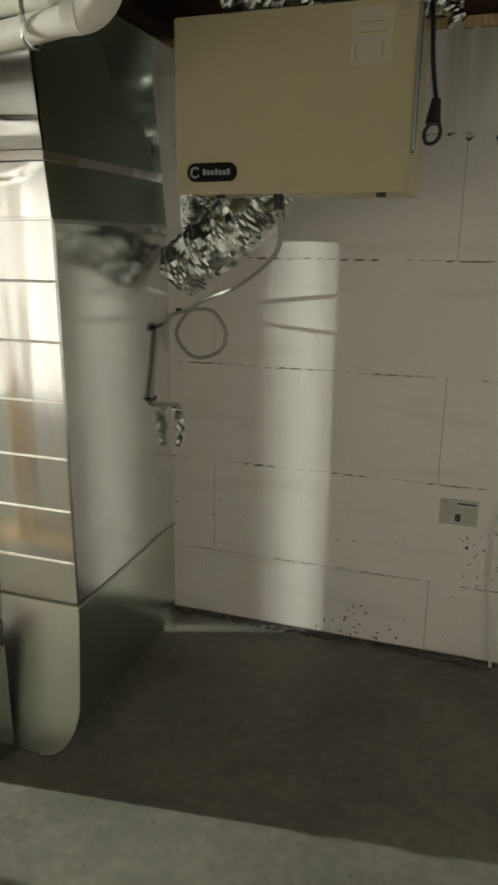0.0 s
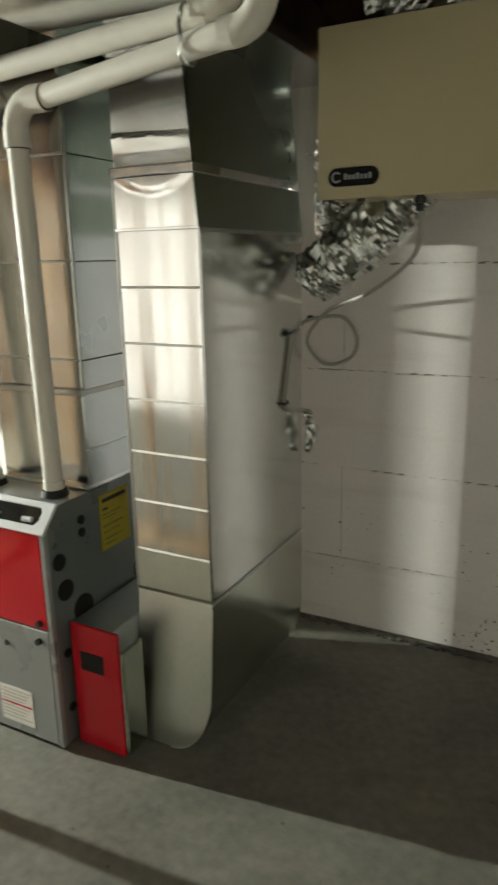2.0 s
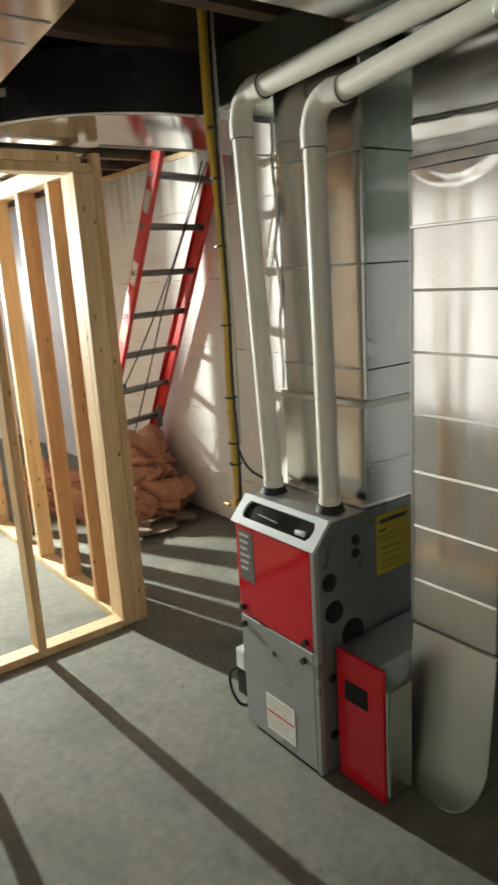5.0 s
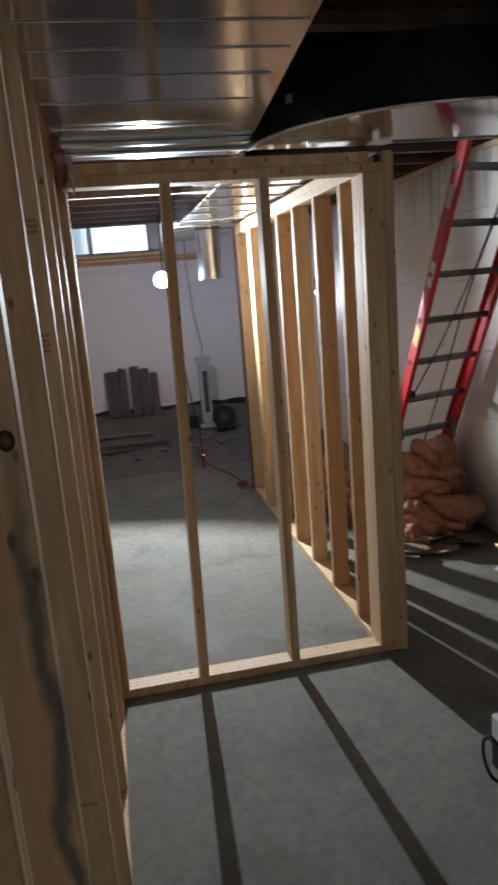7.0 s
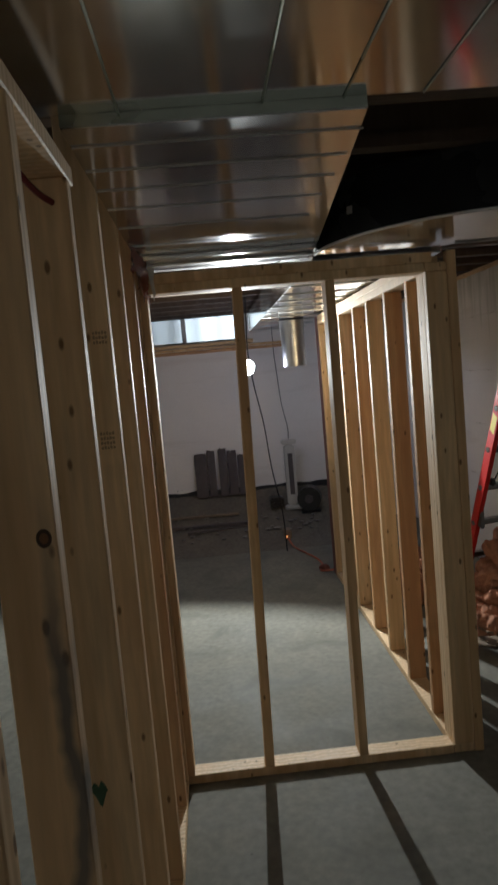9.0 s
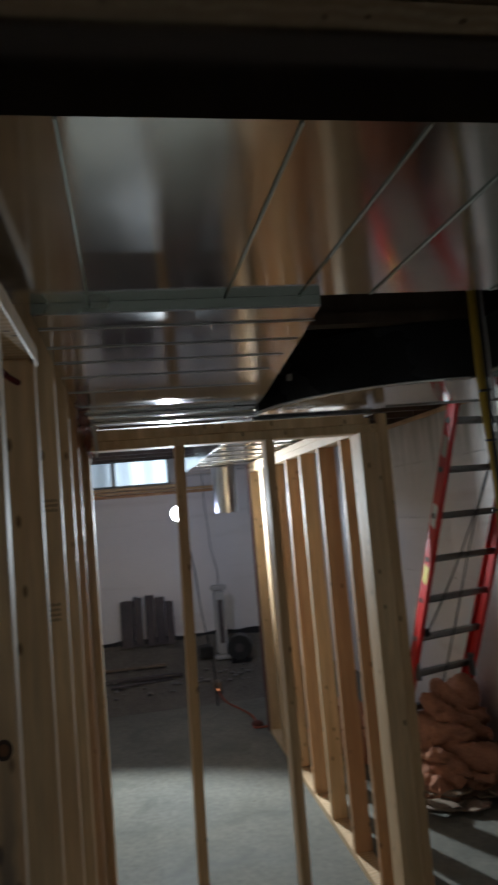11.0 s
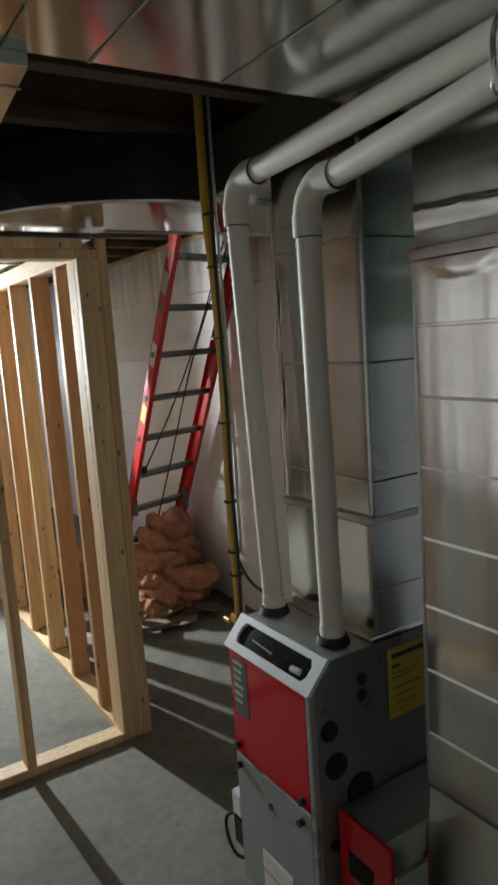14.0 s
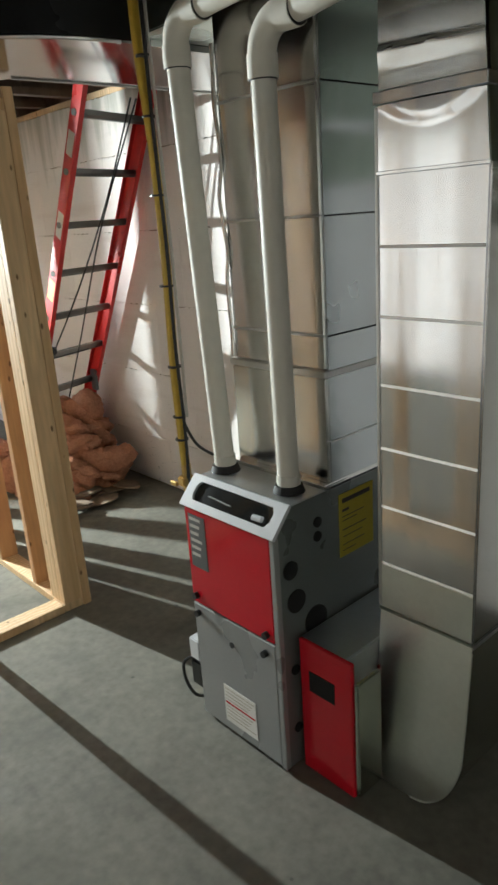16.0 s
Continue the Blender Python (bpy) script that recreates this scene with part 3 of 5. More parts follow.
part("top_plate", boxed((XA - T, 0.62, 2.0835), (XA, 1.83, 2.124), 0.003), PINE, pa)
for y, lean in ((1.000, 0.038), (1.405, 0.005)):
    upright = stud(pa, (XA - T, y - 0.019, 0.0385), (XA, y + 0.019, 2.0445))
    for v in upright.data.vertices:
        v.co.y += lean * v.co.z / 2.05
stud(pa, (XA - T, 0.642, 0.0385), (XA, 0.68, 2.0445))

# running away from the corner towards the far wall
YC = 1.80
pc = partition("long bare pine stud wall running to the far room", (-3.8, YC, 0))
part("bottom_plate", boxed((-5.22, YC, 0), (XA - 0.003, YC + T, 0.038), 0.003), PINE, pc)
part("top_plate", boxed((-5.22, YC, 2.045), (XA - 0.003, YC + T, 2.083), 0.003), PINE, pc)
part("top_plate", boxed((-5.22, YC + 0.001, 2.0835), (XA - 0.1, YC + T, 2.121), 0.003), PINE, pc)
stud(pc, (XA - 0.038, YC + 0.001, 0.0385), (XA, YC + T, 2.0445))
stud(pc, (XA - 0.038, YC + T + 0.001, 0), (XA + 0.003, YC + T + 0.039, 2.124))
stud(pc, (XA - 0.127, YC + 0.001, 0.0385), (XA - 0.0385, YC + 0.039, 2.0445))
for i, x in enumerate((-2.755, -3.14, -3.53, -3.89, -4.34, -4.75, -5.18)):
    stud(pc, (x - 0.038, YC + 0.001, 0.0385), (x, YC + T, 2.0445), PINE_RED if i in (0, 1, 3) else PINE)

# Two extra studs added to block lamp light from the wall behind.
for x in (-4.712, -4.674):
    stud(pc, (x - 0.0375, YC + 0.001, 0.0385), (x, YC + T, 2.0445))

# pale blocking under the joists, over the edge of the return duct
solid("joist_blocking", boxed((-0.372, 0.55, 2.362), (-0.312, 1.77, 2.400), 0.004), PINE, "pale wood blocking board under the joists", "blocking", kind="structure")

# beside the camera
YB = 0.652
pb = partition("bare pine stud wall beside the opening, edges catching the lamp", (-1.2, YB, 0))
part("bottom_plate", boxed((-2.49, YB - T, 0), (-0.329, YB, 0.038), 0.003), PINE, pb)
part("top_plate", boxed((-1.135, YB - T, 2.10), (-0.329, YB, 2.138), 0.003), PINE, pb)
for i, x in enumerate((-0.349, -0.67, -1.076, -1.482, -1.888, -2.294)):
    back = 0.010 if i == 0 else 0
    stud(pb, (x - 0.019 - 0.003 * (i % 2), YB - T - back, 0.0385), (x + 0.019, YB - back, 2.0995 if x > -1.08 else 2.385), PINE_STAINED if i == 1 else PINE_RED if i == 5 else PINE)
stud(pb, (-2.478, YB - T, 0.0385), (-2.440, YB, 2.385))

# ink stamps: rows of small illegible marks
for x, y, z, rows, count in ((-1.057, 0.571, 0.647, 1, 9), (-1.463, 0.607, 1.805, 3, 5), (-1.463, 0.600, 1.538, 4, 5)):
    for r in range(rows):
        for k in range(count):
            y0, z0 = y + 0.0075 * k, z + 0.012 * r
            part("stamp_bar", boxed((x + 0.0002, y0, z0), (x + 0.0008, y0 + 0.0052, z0 + 0.006 + 0.002 * ((k + r) % 2))), STAMP, pb, "faded lumber stamp")
splash = [(0.584 + 0.013 * math.cos(a) * (1 + 0.45 * math.sin(3 * a)), 0.863 + 0.022 * math.sin(a) * (1 + 0.40 * math.cos(5 * a + 1))) for a in [2 * math.pi * k / 22 for k in range(22)]]
part("paint_mark", extruded(splash, 0.0006, Matrix(((0, 0, 1, -1.0567), (1, 0, 0, 0), (0, 1, 0, 0), (0, 0, 0, 1)))), material("green_paint", (0.06, 0.13, 0.07), 0.6, 0, 0.3, 60), pb, "smeared green paint mark")
part("cable", swept([(-0.98, YB - 0.075, 2.098), (-1.00, YB - 0.060, 2.075), (-1.03, YB - 0.045, 2.060), (-1.055, YB - 0.030, 2.052)], 0.006, 8), material("red_wire", (0.18, 0.02, 0.02), 0.5), pb, "dark red cable through the plate", True)
# scrap of membrane caught over the plate
bm = bmesh.new()
for f, (fx, fy, fz, w, h) in enumerate(((-2.12, 0.656, 2.172, 0.05, 0.10), (-2.26, 0.660, 2.170, 0.06, 0.14), (-2.38, 0.664, 2.168, 0.05, 0.17))):
    g = [[bm.verts.new((fx - 0.05 * j + 0.012 * math.sin(i * 2.1 + f), fy + w * (0.3 + 0.7 * i / 6) * j / 3 * (1 - 0.6 * i / 6) + 0.014 * abs(math.sin(i * 1.9 + j * 1.7 + f)), fz - h * i / 6 * (1 - 0.2 * (j % 2)))) for j in range(4)] for i in range(7)]
    for i in range(6):
        for j in range(3):
            bm.faces.new((g[i][j], g[i + 1][j], g[i + 1][j + 1], g[i][j + 1]))
bmesh.ops.solidify(bm, geom=bm.faces[:], thickness=0.002)
solid("torn_membrane", bm, material("red_brown_membrane", (0.30, 0.09, 0.055), 0.22, 0, 0.3, 30, 0.3), "torn glossy red-brown membrane scrap hanging over the top plate", "membrane scrap", True)
bm = extruded([(0.690, 2.155), (0.722, 2.16), (0.712, 2.10), (0.716, 2.045), (0.706, 2.015), (0.699, 2.09)], 0.0015, Matrix(((0, 0, 1, -2.476), (1, 0, 0, 0), (0, 1, 0, 0), (0, 0, 0, 1))))
for v in bm.verts:
    v.co.x += 0.012 * math.sin(v.co.z * 40)
solid("tape_scrap", bm, PAPER, "torn white tape scrap hanging from the top plate", "tape scrap")


# ---- duct work ----
def cleats_along(parent, axis, spots, lo, hi, z, w=0.014, mat=None):
    """Raised slip joints under a duct."""
    for s in spots:
        if axis == "y":
            part("cleat", boxed((lo, s - w, z - 0.0035), (hi, s + w, z - 0.0005), 0.001), mat or CLEAT, parent)
        else:
            part("cleat", boxed((s - w, lo, z - 0.0035), (s + w, hi, z - 0.0005), 0.001), mat or CLEAT, parent)


def sheet(lo, hi, bevel=0.004):
    return boxed(lo, hi, bevel)


rt = thing("return_air_duct", "wide galvanised return-air duct hung under the joists", "duct", (-0.7, 1.3, 2.2))
part("body", extruded([(-1.03, -0.30), (-0.385, -0.30), (-0.385, 1.815), (-0.505, 1.815), (-0.505, 2.84), (-1.03, 2.84)], 0.157, Matrix.Translation((0, 0, 2.20))), ZINC_SHINY, rt)
cleats_along(rt, "y", (0.20, 0.765, 1.035, 1.19, 1.345, 1.62), -1.03, -0.385, 2.20, 0.0022, ZINC_DIM)
cleats_along(rt, "y", (1.95,), -1.03, -0.505, 2.20, 0.0022, ZINC_DIM)
part("hanger_rod", swept([(-0.383, 1.52, 2.195), (-0.375, 1.515, 2.30), (-0.370, 1.50, 2.63)], 0.0045, 8), BLACK, rt, "black hanger wire")
part("edge_clip", boxed((-0.395, 1.505, 2.190), (-0.376, 1.540, 2.207), 0.003), BLACK, rt)
part("hanger_strap", boxed((-0.379, 0.30, 2.20), (-0.376, 0.33, 2.36)), CLEAT, rt)

jd = thing("joist_duct", "flat galvanised branch duct with close cross seams", "duct", (-1.7, 1.0, 2.166))
part("body", extruded([(-1.032, 0.655), (-1.032, 1.235), (-2.60, 1.375), (-2.60, 0.655)], 0.18, Matrix.Translation((0, 0, 2.176))), ZINC_LID, jd)
part("end_flange", boxed((-1.0315, 0.655, 2.180), (-1.028, 1.235, 2.1995)), ZINC_DIM, jd)
cleats_along(jd, "x", (-1.13, -1.294, -1.456, -1.645, -1.882, -2.176, -2.349), 0.657, 1.25, 2.176, 0.0016)
part("end_seam", boxed((-2.600, 0.657, 2.156), (-2.365, 1.345, 2.1755), 0.002), ZINC_LID, jd)
part("end_rim", boxed((-2.478, 0.657, 2.146), (-2.452, 1.35, 2.1555), 0.002), CLEAT, jd)

# supply trunk: leg towards the wall, wide elbow, leg over the far room
CX, CY, RO = -2.50, 2.00, 0.635
outline = [(CX + RO * math.sin(a), CY - RO * math.cos(a)) for a in [math.pi / 2 * i / 18 for i in range(19)]]
outline += [(CX + RO, 2.95), (-2.45, 2.95), (-2.45, 1.95), (-2.52, 1.91)]
sp = thing("supply_air_duct", "dark galvanised supply duct with a wide radius elbow", "duct", (-2.2, 2.0, 2.15))
part("elbow", extruded(outline, 0.206, Matrix.Translation((0, 0, 2.15))), ZINC_SHINY, sp, "", True)
part("long_leg", boxed((-6.95, CY - RO, 2.135), (-2.585, 1.91, 2.33), 0.003), ZINC, sp)
for x in (-3.0, -3.35, -3.7, -4.05, -4.4, -4.8, -5.2, -5.6, -6.1, -6.6):
    part("cleat", boxed((x - 0.012, CY - RO - 0.004, 2.129), (x + 0.012, 1.914, 2.1345), 0.002), CLEAT, sp)
# Near-black sheet laid over the outer face of the elbow.
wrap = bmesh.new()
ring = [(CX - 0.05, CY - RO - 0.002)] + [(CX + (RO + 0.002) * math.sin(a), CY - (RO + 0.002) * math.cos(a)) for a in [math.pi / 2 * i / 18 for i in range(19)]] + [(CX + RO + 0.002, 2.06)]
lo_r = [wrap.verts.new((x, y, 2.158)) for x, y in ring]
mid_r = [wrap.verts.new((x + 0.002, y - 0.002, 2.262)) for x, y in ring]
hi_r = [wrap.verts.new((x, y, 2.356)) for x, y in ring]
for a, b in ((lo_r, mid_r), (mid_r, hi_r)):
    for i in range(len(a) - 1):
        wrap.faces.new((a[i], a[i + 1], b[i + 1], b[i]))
part("side_wrap", wrap, BLACK_SHEET, sp, "near-black sheet over the elbow side", True)
rim_line = [(CX + (RO + 0.004) * math.sin(a), CY - (RO + 0.004) * math.cos(a), 2.151) for a in [math.pi / 2 * i / 9 for i in range(10)]]
part("standing_seam", swept(rim_line, 0.0055, 6, 3), CLEAT, sp, "bright folded seam", True)
part("inner_seam", swept([(-2.46, 1.92, 2.147), (-2.452, 2.3, 2.147), (-2.452, 2.94, 2.147)], 0.004, 6, 2), CLEAT, sp)
stk = [CX + (RO + 0.006) * math.sin(0.52), CY - (RO + 0.006) * math.cos(0.52)]
bm = boxed((-0.014, -0.0012, -0.013), (0.014, 0.0012, 0.013))
bmesh.ops.transform(bm, matrix=pose(stk[0], stk[1], 2.245, 0, 4, math.degrees(0.52)), verts=bm.verts)
part("sticker", bm, PAPER_GREY, sp, "small torn sticker")


part("throat", boxed((-1.864, 2.06, 2.17), (-1.08, 2.52, 2.355), 0.004), ZINC_DIM, sp)
fd = thing("round_branch_duct", "round galvanised branch duct under the supply trunk", "duct", (-5.6, 1.64, 2.134))
part("pipe", rodded((-5.6, 1.645, 1.74), (-5.6, 1.645, 2.128), 0.10, 28), CLEAT, fd, "", True)
part("collar", rodded((-5.6, 1.645, 2.05), (-5.6, 1.645, 2.1285), 0.104, 28), CLEAT, fd, "", True)

# return drop with its heel boot
rd = thing("return_drop", "tall galvanised return-air drop with a rounded boot on the slab", "duct", (-0.78, 2.4, 0))
DX0, DX1, DY0, DY1 = -0.925, -0.640, 2.033, 2.745
part("riser", sheet((DX0, DY0, 0.556), (DX1, DY1, 1.695)), ZINC_BRUSHED, rd)
part("side_sheet", boxed((DX1 + 0.0003, DY0 + 0.006, 0.556), (DX1 + 0.0013, DY1 - 0.004, 1.690)), ZINC_SIDE, rd, "mirror-bright side sheet")
# The taper tilts the side so it mirrors the dark joist space.
LEAN = 0.085
part("upper_riser", extruded([(DX0, 1.6955), (DX1, 1.6955), (DX1 - LEAN * 0.143, 1.838), (DX0, 1.838)], DY1 - DY0, XZ @ Matrix.Translation((0, 0, DY0))), ZINC_DIM, rd)
# top piece, set back a little and dented
bm = bmesh.new()
rows = []
for i in range(15):
    z = 1.868 + (2.199 - 1.868) * i / 14
    ring = []
    for k in range(13):
        u = k / 12
        x = DX0 + 0.006 + (DX1 - LEAN * (z - 1.6955) - DX0 - 0.006) * u
        dent = 0.007 * math.exp(-((z - 2.02) / 0.035) ** 2) * (0.4 + 0.6 * math.sin(math.pi * u)) - 0.004 * math.exp(-((z - 1.94) / 0.03) ** 2)
        ring.append(bm.verts.new((x, DY0 + 0.012 + dent, z)))
    ring += [bm.verts.new((DX1 - LEAN * (z - 1.6955), DY1, z)), bm.verts.new((DX0 + 0.006, DY1, z))]
    rows.append(ring)
for a, b in zip(rows, rows[1:]):
    k = len(a)
    for j in range(k):
        bm.faces.new((a[j], a[(j + 1) % k], b[(j + 1) % k], b[j]))
bm.faces.new(rows[0][::-1])
bm.faces.new(rows[-1])
part("top_piece", bm, ZINC_DIM, rd, "creased upper section", True)
part("slip_collar", boxed((DX0 - 0.008, DY0 - 0.0075, 1.840), (DX1 - 0.010, DY1, 1.867), 0.002), ZINC_BRUSHED, rd)


def buckled_front(z0, z1, proud, push, mat=ZINC_BRUSHED):
    """A thin front sheet on a fine grid, pushed in and out by push(u, z)."""
    bm = bmesh.new()
    nu, nz = 28, max(8, round((z1 - z0) / 0.005))
    grid = []
    for i in range(nz + 1):
        z = z0 + (z1 - z0) * i / nz
        x0, x1 = DX0 + 0.004, DX1 - LEAN * max(0, z - 1.6955) - 0.002
        grid.append([bm.verts.new((x0 + (x1 - x0) * k / nu, DY0 - proud - push(k / nu, z), z)) for k in range(nu + 1)])
    for a, b in zip(grid, grid[1:]):
        for k in range(nu):
            bm.faces.new((a[k], a[k + 1], b[k + 1], b[k]))
    return part("front_sheet", bm, mat, rd, "buckled bright front sheet", True)


def below_collar(u, z):
    """A sheet that bellies out in a crescent under the collar."""
    hem = 1.838 - 0.052 * math.sin(math.pi * u) ** 0.8
    return 0.0050 * max(0, min(1, (z - hem) / 0.020)) * math.sin(math.pi * u) ** 0.5


def above_collar(u, z):
    """A standing fold across the sheet and a shallow hollow below it."""
    fold = 1.950 - 0.012 * u
    d = z - fold
    ridge = 0.005 * math.exp(-(d / 0.004) ** 2) if d > 0 else 0.005 * math.exp(-(d / 0.026) ** 2)
    return ridge * (1 - 0.55 * max(0, u - 0.6) / 0.4) - 0.002 * math.exp(-((z - 1.905) / 0.018) ** 2) * math.sin(math.pi * u)


# Fronts overlaid in brighter zinc; the body behind keeps the darkened copy.
buckled_front(1.699, 1.8375, 0.0022, below_collar)
buckled_front(1.869, 2.198, -0.0005, above_collar, ZINC_LID)
for z in (0.692, 0.860, 1.024, 1.193, 1.365, 1.531):
    part("cross_break", extruded([(DY0 - 0.0002, z + 0.0060), (DY0 - 0.0016, z - 0.0008), (DY0 - 0.0002, z - 0.0018)], DX1 - DX0 - 0.008, Matrix(((0, 0, 1, DX0 + 0.004), (1, 0, 0, 0), (0, 1, 0, 0), (0, 0, 0, 1)))), FOLD, rd)
# Thin rougher plate added to mute the red door's reflection.
part("kick_sheet", boxed((DX0 + 0.004, DY0 - 0.0012, 0.5575), (DX1 - 0.003, DY0 - 0.0003, 0.6895)), ZINC_BOOT, rd)
part("drive_cleat", boxed((DX0 - 0.002, DY0 - 0.0050, 1.692), (DX1 + 0.001, DY0 - 0.0008, 1.7005), 0.0012), ZINC_BRUSHED, rd)
part("drive_cleat", boxed((DX0 - 0.003, DY0 - 0.0055, 0.548), (DX1 + 0.003, DY0 - 0.0008, 0.557), 0.0015), ZINC_DIM, rd)
part("side_cleat", boxed((DX1 + 0.0006, DY0, 1.684), (DX1 + 0.004, DY1, 1.696)), CLEAT, rd)
part("side_cleat", boxed((DX1 + 0.0006, DY0, 0.540), (DX1 + 0.004, DY1, 0.552)), CLEAT, rd)
part("corner_strip", boxed((DX0 - 0.006, DY0 - 0.004, 0.56), (DX0 + 0.004, DY0 + 0.012, 1.836), 0.002), CLEAT, rd)
heel = [(DX0, 0.545), (DX0, 0.004)] + [(DX1 - 0.15 + 0.15 * math.sin(a), 0.234 - 0.23 * math.cos(a)) for a in [math.pi / 2 * i / 14 for i in range(15)]] + [(DX1, 0.545)]
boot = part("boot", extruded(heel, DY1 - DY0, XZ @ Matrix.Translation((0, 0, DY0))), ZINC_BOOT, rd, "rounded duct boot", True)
boot.data.materials.append(ZINC_DARK_SIDE)
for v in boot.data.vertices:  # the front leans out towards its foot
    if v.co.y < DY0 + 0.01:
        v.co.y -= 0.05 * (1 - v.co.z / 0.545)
# Faces turned to +x take the darker copy, as if mirroring shaded floor.
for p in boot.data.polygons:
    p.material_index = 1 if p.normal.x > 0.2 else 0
part("boot_seam", swept([(DX1 - 0.15 + 0.151 * math.sin(a), DY0 - 0.001 - 0.05 * (1 - (0.234 - 0.231 * math.cos(a)) / 0.545), 0.234 - 0.231 * math.cos(a)) for a in [math.pi / 2 * i / 5 for i in range(6)]] + [(DX1 + 0.0005, DY0 - 0.001, 0.53)], 0.0022, 6, 3), ZINC_BOOT, rd, "", True)

# supply plenum on the furnace
pl = thing("supply_plenum", "galvanised supply plenum standing on the furnace", "duct", (-1.3, 2.3, 0.9))
PX0, PX1, PY0, PY1 = -1.495, -1.122, 2.052, 2.50
part("lower_box", sheet((PX0 - 0.012, PY0 - 0.006, 0.872), (PX1 + 0.004, PY1, 1.183)), ZINC, pl)
part("upper_box", sheet((PX0, PY0, 1.205), (PX1, PY1, 2.168)), ZINC, pl)
part("flange", boxed((PX0 - 0.016, PY0 - 0.012, 1.184), (PX1 + 0.010, PY1, 1.2045), 0.003), CLEAT, pl)
# Overlay gives the +x side a darker, bluer zinc than the front.
part("side_sheet", boxed((PX1 + 0.0005, PY0 + 0.006, 0.875), (PX1 + 0.0065, PY1, 2.16)), ZINC_PLENUM, pl, "side sheet in darker, bluer zinc")
for z in (1.0, 1.30, 1.612, 1.928):
    part("cross_seam", boxed((PX0 - 0.001, PY0 - 0.0045, z - 0.004), (PX1 + 0.001, PY0 - 0.0005, z + 0.004), 0.0015), CLEAT, pl)
    part("side_seam", boxed((PX1 + 0.007, PY0 + 0.004, z - 0.003), (PX1 + 0.0085, PY1, z + 0.001)), BLACK if z > 1.2 else CLEAT, pl)
part("bent_edge", swept([(PX0 - 0.006 + 0.010 * math.sin(1.9 * k) * (1 if 3 < k < 9 else 0.3), PY0 - 0.004, 1.21 + 0.079 * k) for k in range(12)], 0.011, 8, 5, 0.35), ZINC, pl, "wavy folded sheet edge", True)
part("base_skirt", boxed((PX0 - 0.016, PY0 - 0.03, 0.861), (PX1 + 0.008, PY1, 0.874), 0.002), ZINC, pl)


# ---- furnace ----
FX0, FX1, FY0, FY1 = -1.508, -1.108, 1.803, 2.53
fu = thing("furnace", "grey high-efficiency gas furnace with glossy red upper door", "furnace", (-1.3, 2.1, 0))
side = [(FY0 + 0.012, 0.012), (FY1, 0.012), (FY1, 0.860), (FY0 + 0.075, 0.860), (FY0 + 0.012, 0.79)]
YZ = Matrix(((0, 0, 1, 0), (1, 0, 0, 0), (0, 1, 0, 0), (0, 0, 0, 1)))  # outline in y, z; depth along x
part("cabinet", extruded(side, FX1 - FX0 - 0.002, YZ @ Matrix.Translation((0, 0, FX0 + 0.001))), GREY_DARK, fu)
# Black inset block paints the dark gap under the cabinet.
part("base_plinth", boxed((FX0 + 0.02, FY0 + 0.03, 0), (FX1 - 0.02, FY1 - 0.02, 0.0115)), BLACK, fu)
part("upper_door", boxed((FX0 + 0.004, FY0, 0.449), (FX1 - 0.020, FY0 + 0.0115, 0.786), 0.003), RED, fu, "glossy red door")
part("lower_door", boxed((FX0 + 0.004, FY0, 0.016), (FX1 - 0.020, FY0 + 0.0115, 0.444), 0.003), GREY, fu)
part("corner_post", boxed((FX1 - 0.019, FY0 - 0.001, 0.012), (FX1 + 0.0015, FY0 + 0.020, 0.79), 0.003), GREY, fu)
# sloped cap with a long window in it
cap = bmesh.new()
P0, P1 = Vector((0, FY0 - 0.006, 0.788)), Vector((0, FY0 + 0.066, 0.868))
up = (P1 - P0)


def cap_point(u, v, h):
    return Vector((FX0 - 0.006 + (FX1 - FX0 + 0.012) * u, 0, 0)) + P0 + up * v + Vector((0, -0.743, 0.669)) * h


outer = [(0, 0), (1, 0), (1, 1), (0, 1)]
inner = [(0.12, 0.24), (0.88, 0.24), (0.91, 0.40), (0.91, 0.66), (0.88, 0.82), (0.12, 0.82), (0.09, 0.66), (0.09, 0.40)]
vo = [cap.verts.new(cap_point(u, v, 0.006)) for u, v in outer]
vi = [cap.verts.new(cap_point(u, v, 0.006)) for u, v in inner]
vd = [cap.verts.new(cap_point(u, v, -0.004)) for u, v in inner]
vb = [cap.verts.new(cap_point(u, v, -0.006)) for u, v in outer]
for f in ((vo[0], vo[1], vi[1], vi[0]), (vo[1], vi[2], vi[1]), (vo[1], vo[2], vi[3], vi[2]), (vo[2], vi[4], vi[3]), (vo[2], vo[3], vi[5], vi[4]), (vo[3], vi[6], vi[5]), (vo[3], vo[0], vi[7], vi[6]), (vo[0], vi[0], vi[7])):
    cap.faces.new(f)
for i in range(8):
    cap.faces.new((vi[i], vi[(i + 1) % 8], vd[(i + 1) % 8], vd[i]))
for i in range(4):
    cap.faces.new((vo[i], vb[i], vb[(i + 1) % 4], vo[(i + 1) % 4]))
bmesh.ops.recalc_face_normals(cap, faces=cap.faces)
capo = part("cap", cap, CAPWHITE, fu, "pale plastic sloped cap")
# Clear cap window drawn near black; the unlit inside is in its colour.
glass = bmesh.new()
glass.faces.new([glass.verts.new(cap_point(u, v, -0.0035)) for u, v in inner])
part("cap_window", glass, material("dark_inside_window", (0.012, 0.014, 0.014), 0.08, 0, 0.1), capo, "cap window, its dark inside in the colour")
part("burner_bar", rodded(cap_point(0.25, 0.5, -0.001), cap_point(0.5, 0.45, -0.001), 0.003), RUNG, capo)
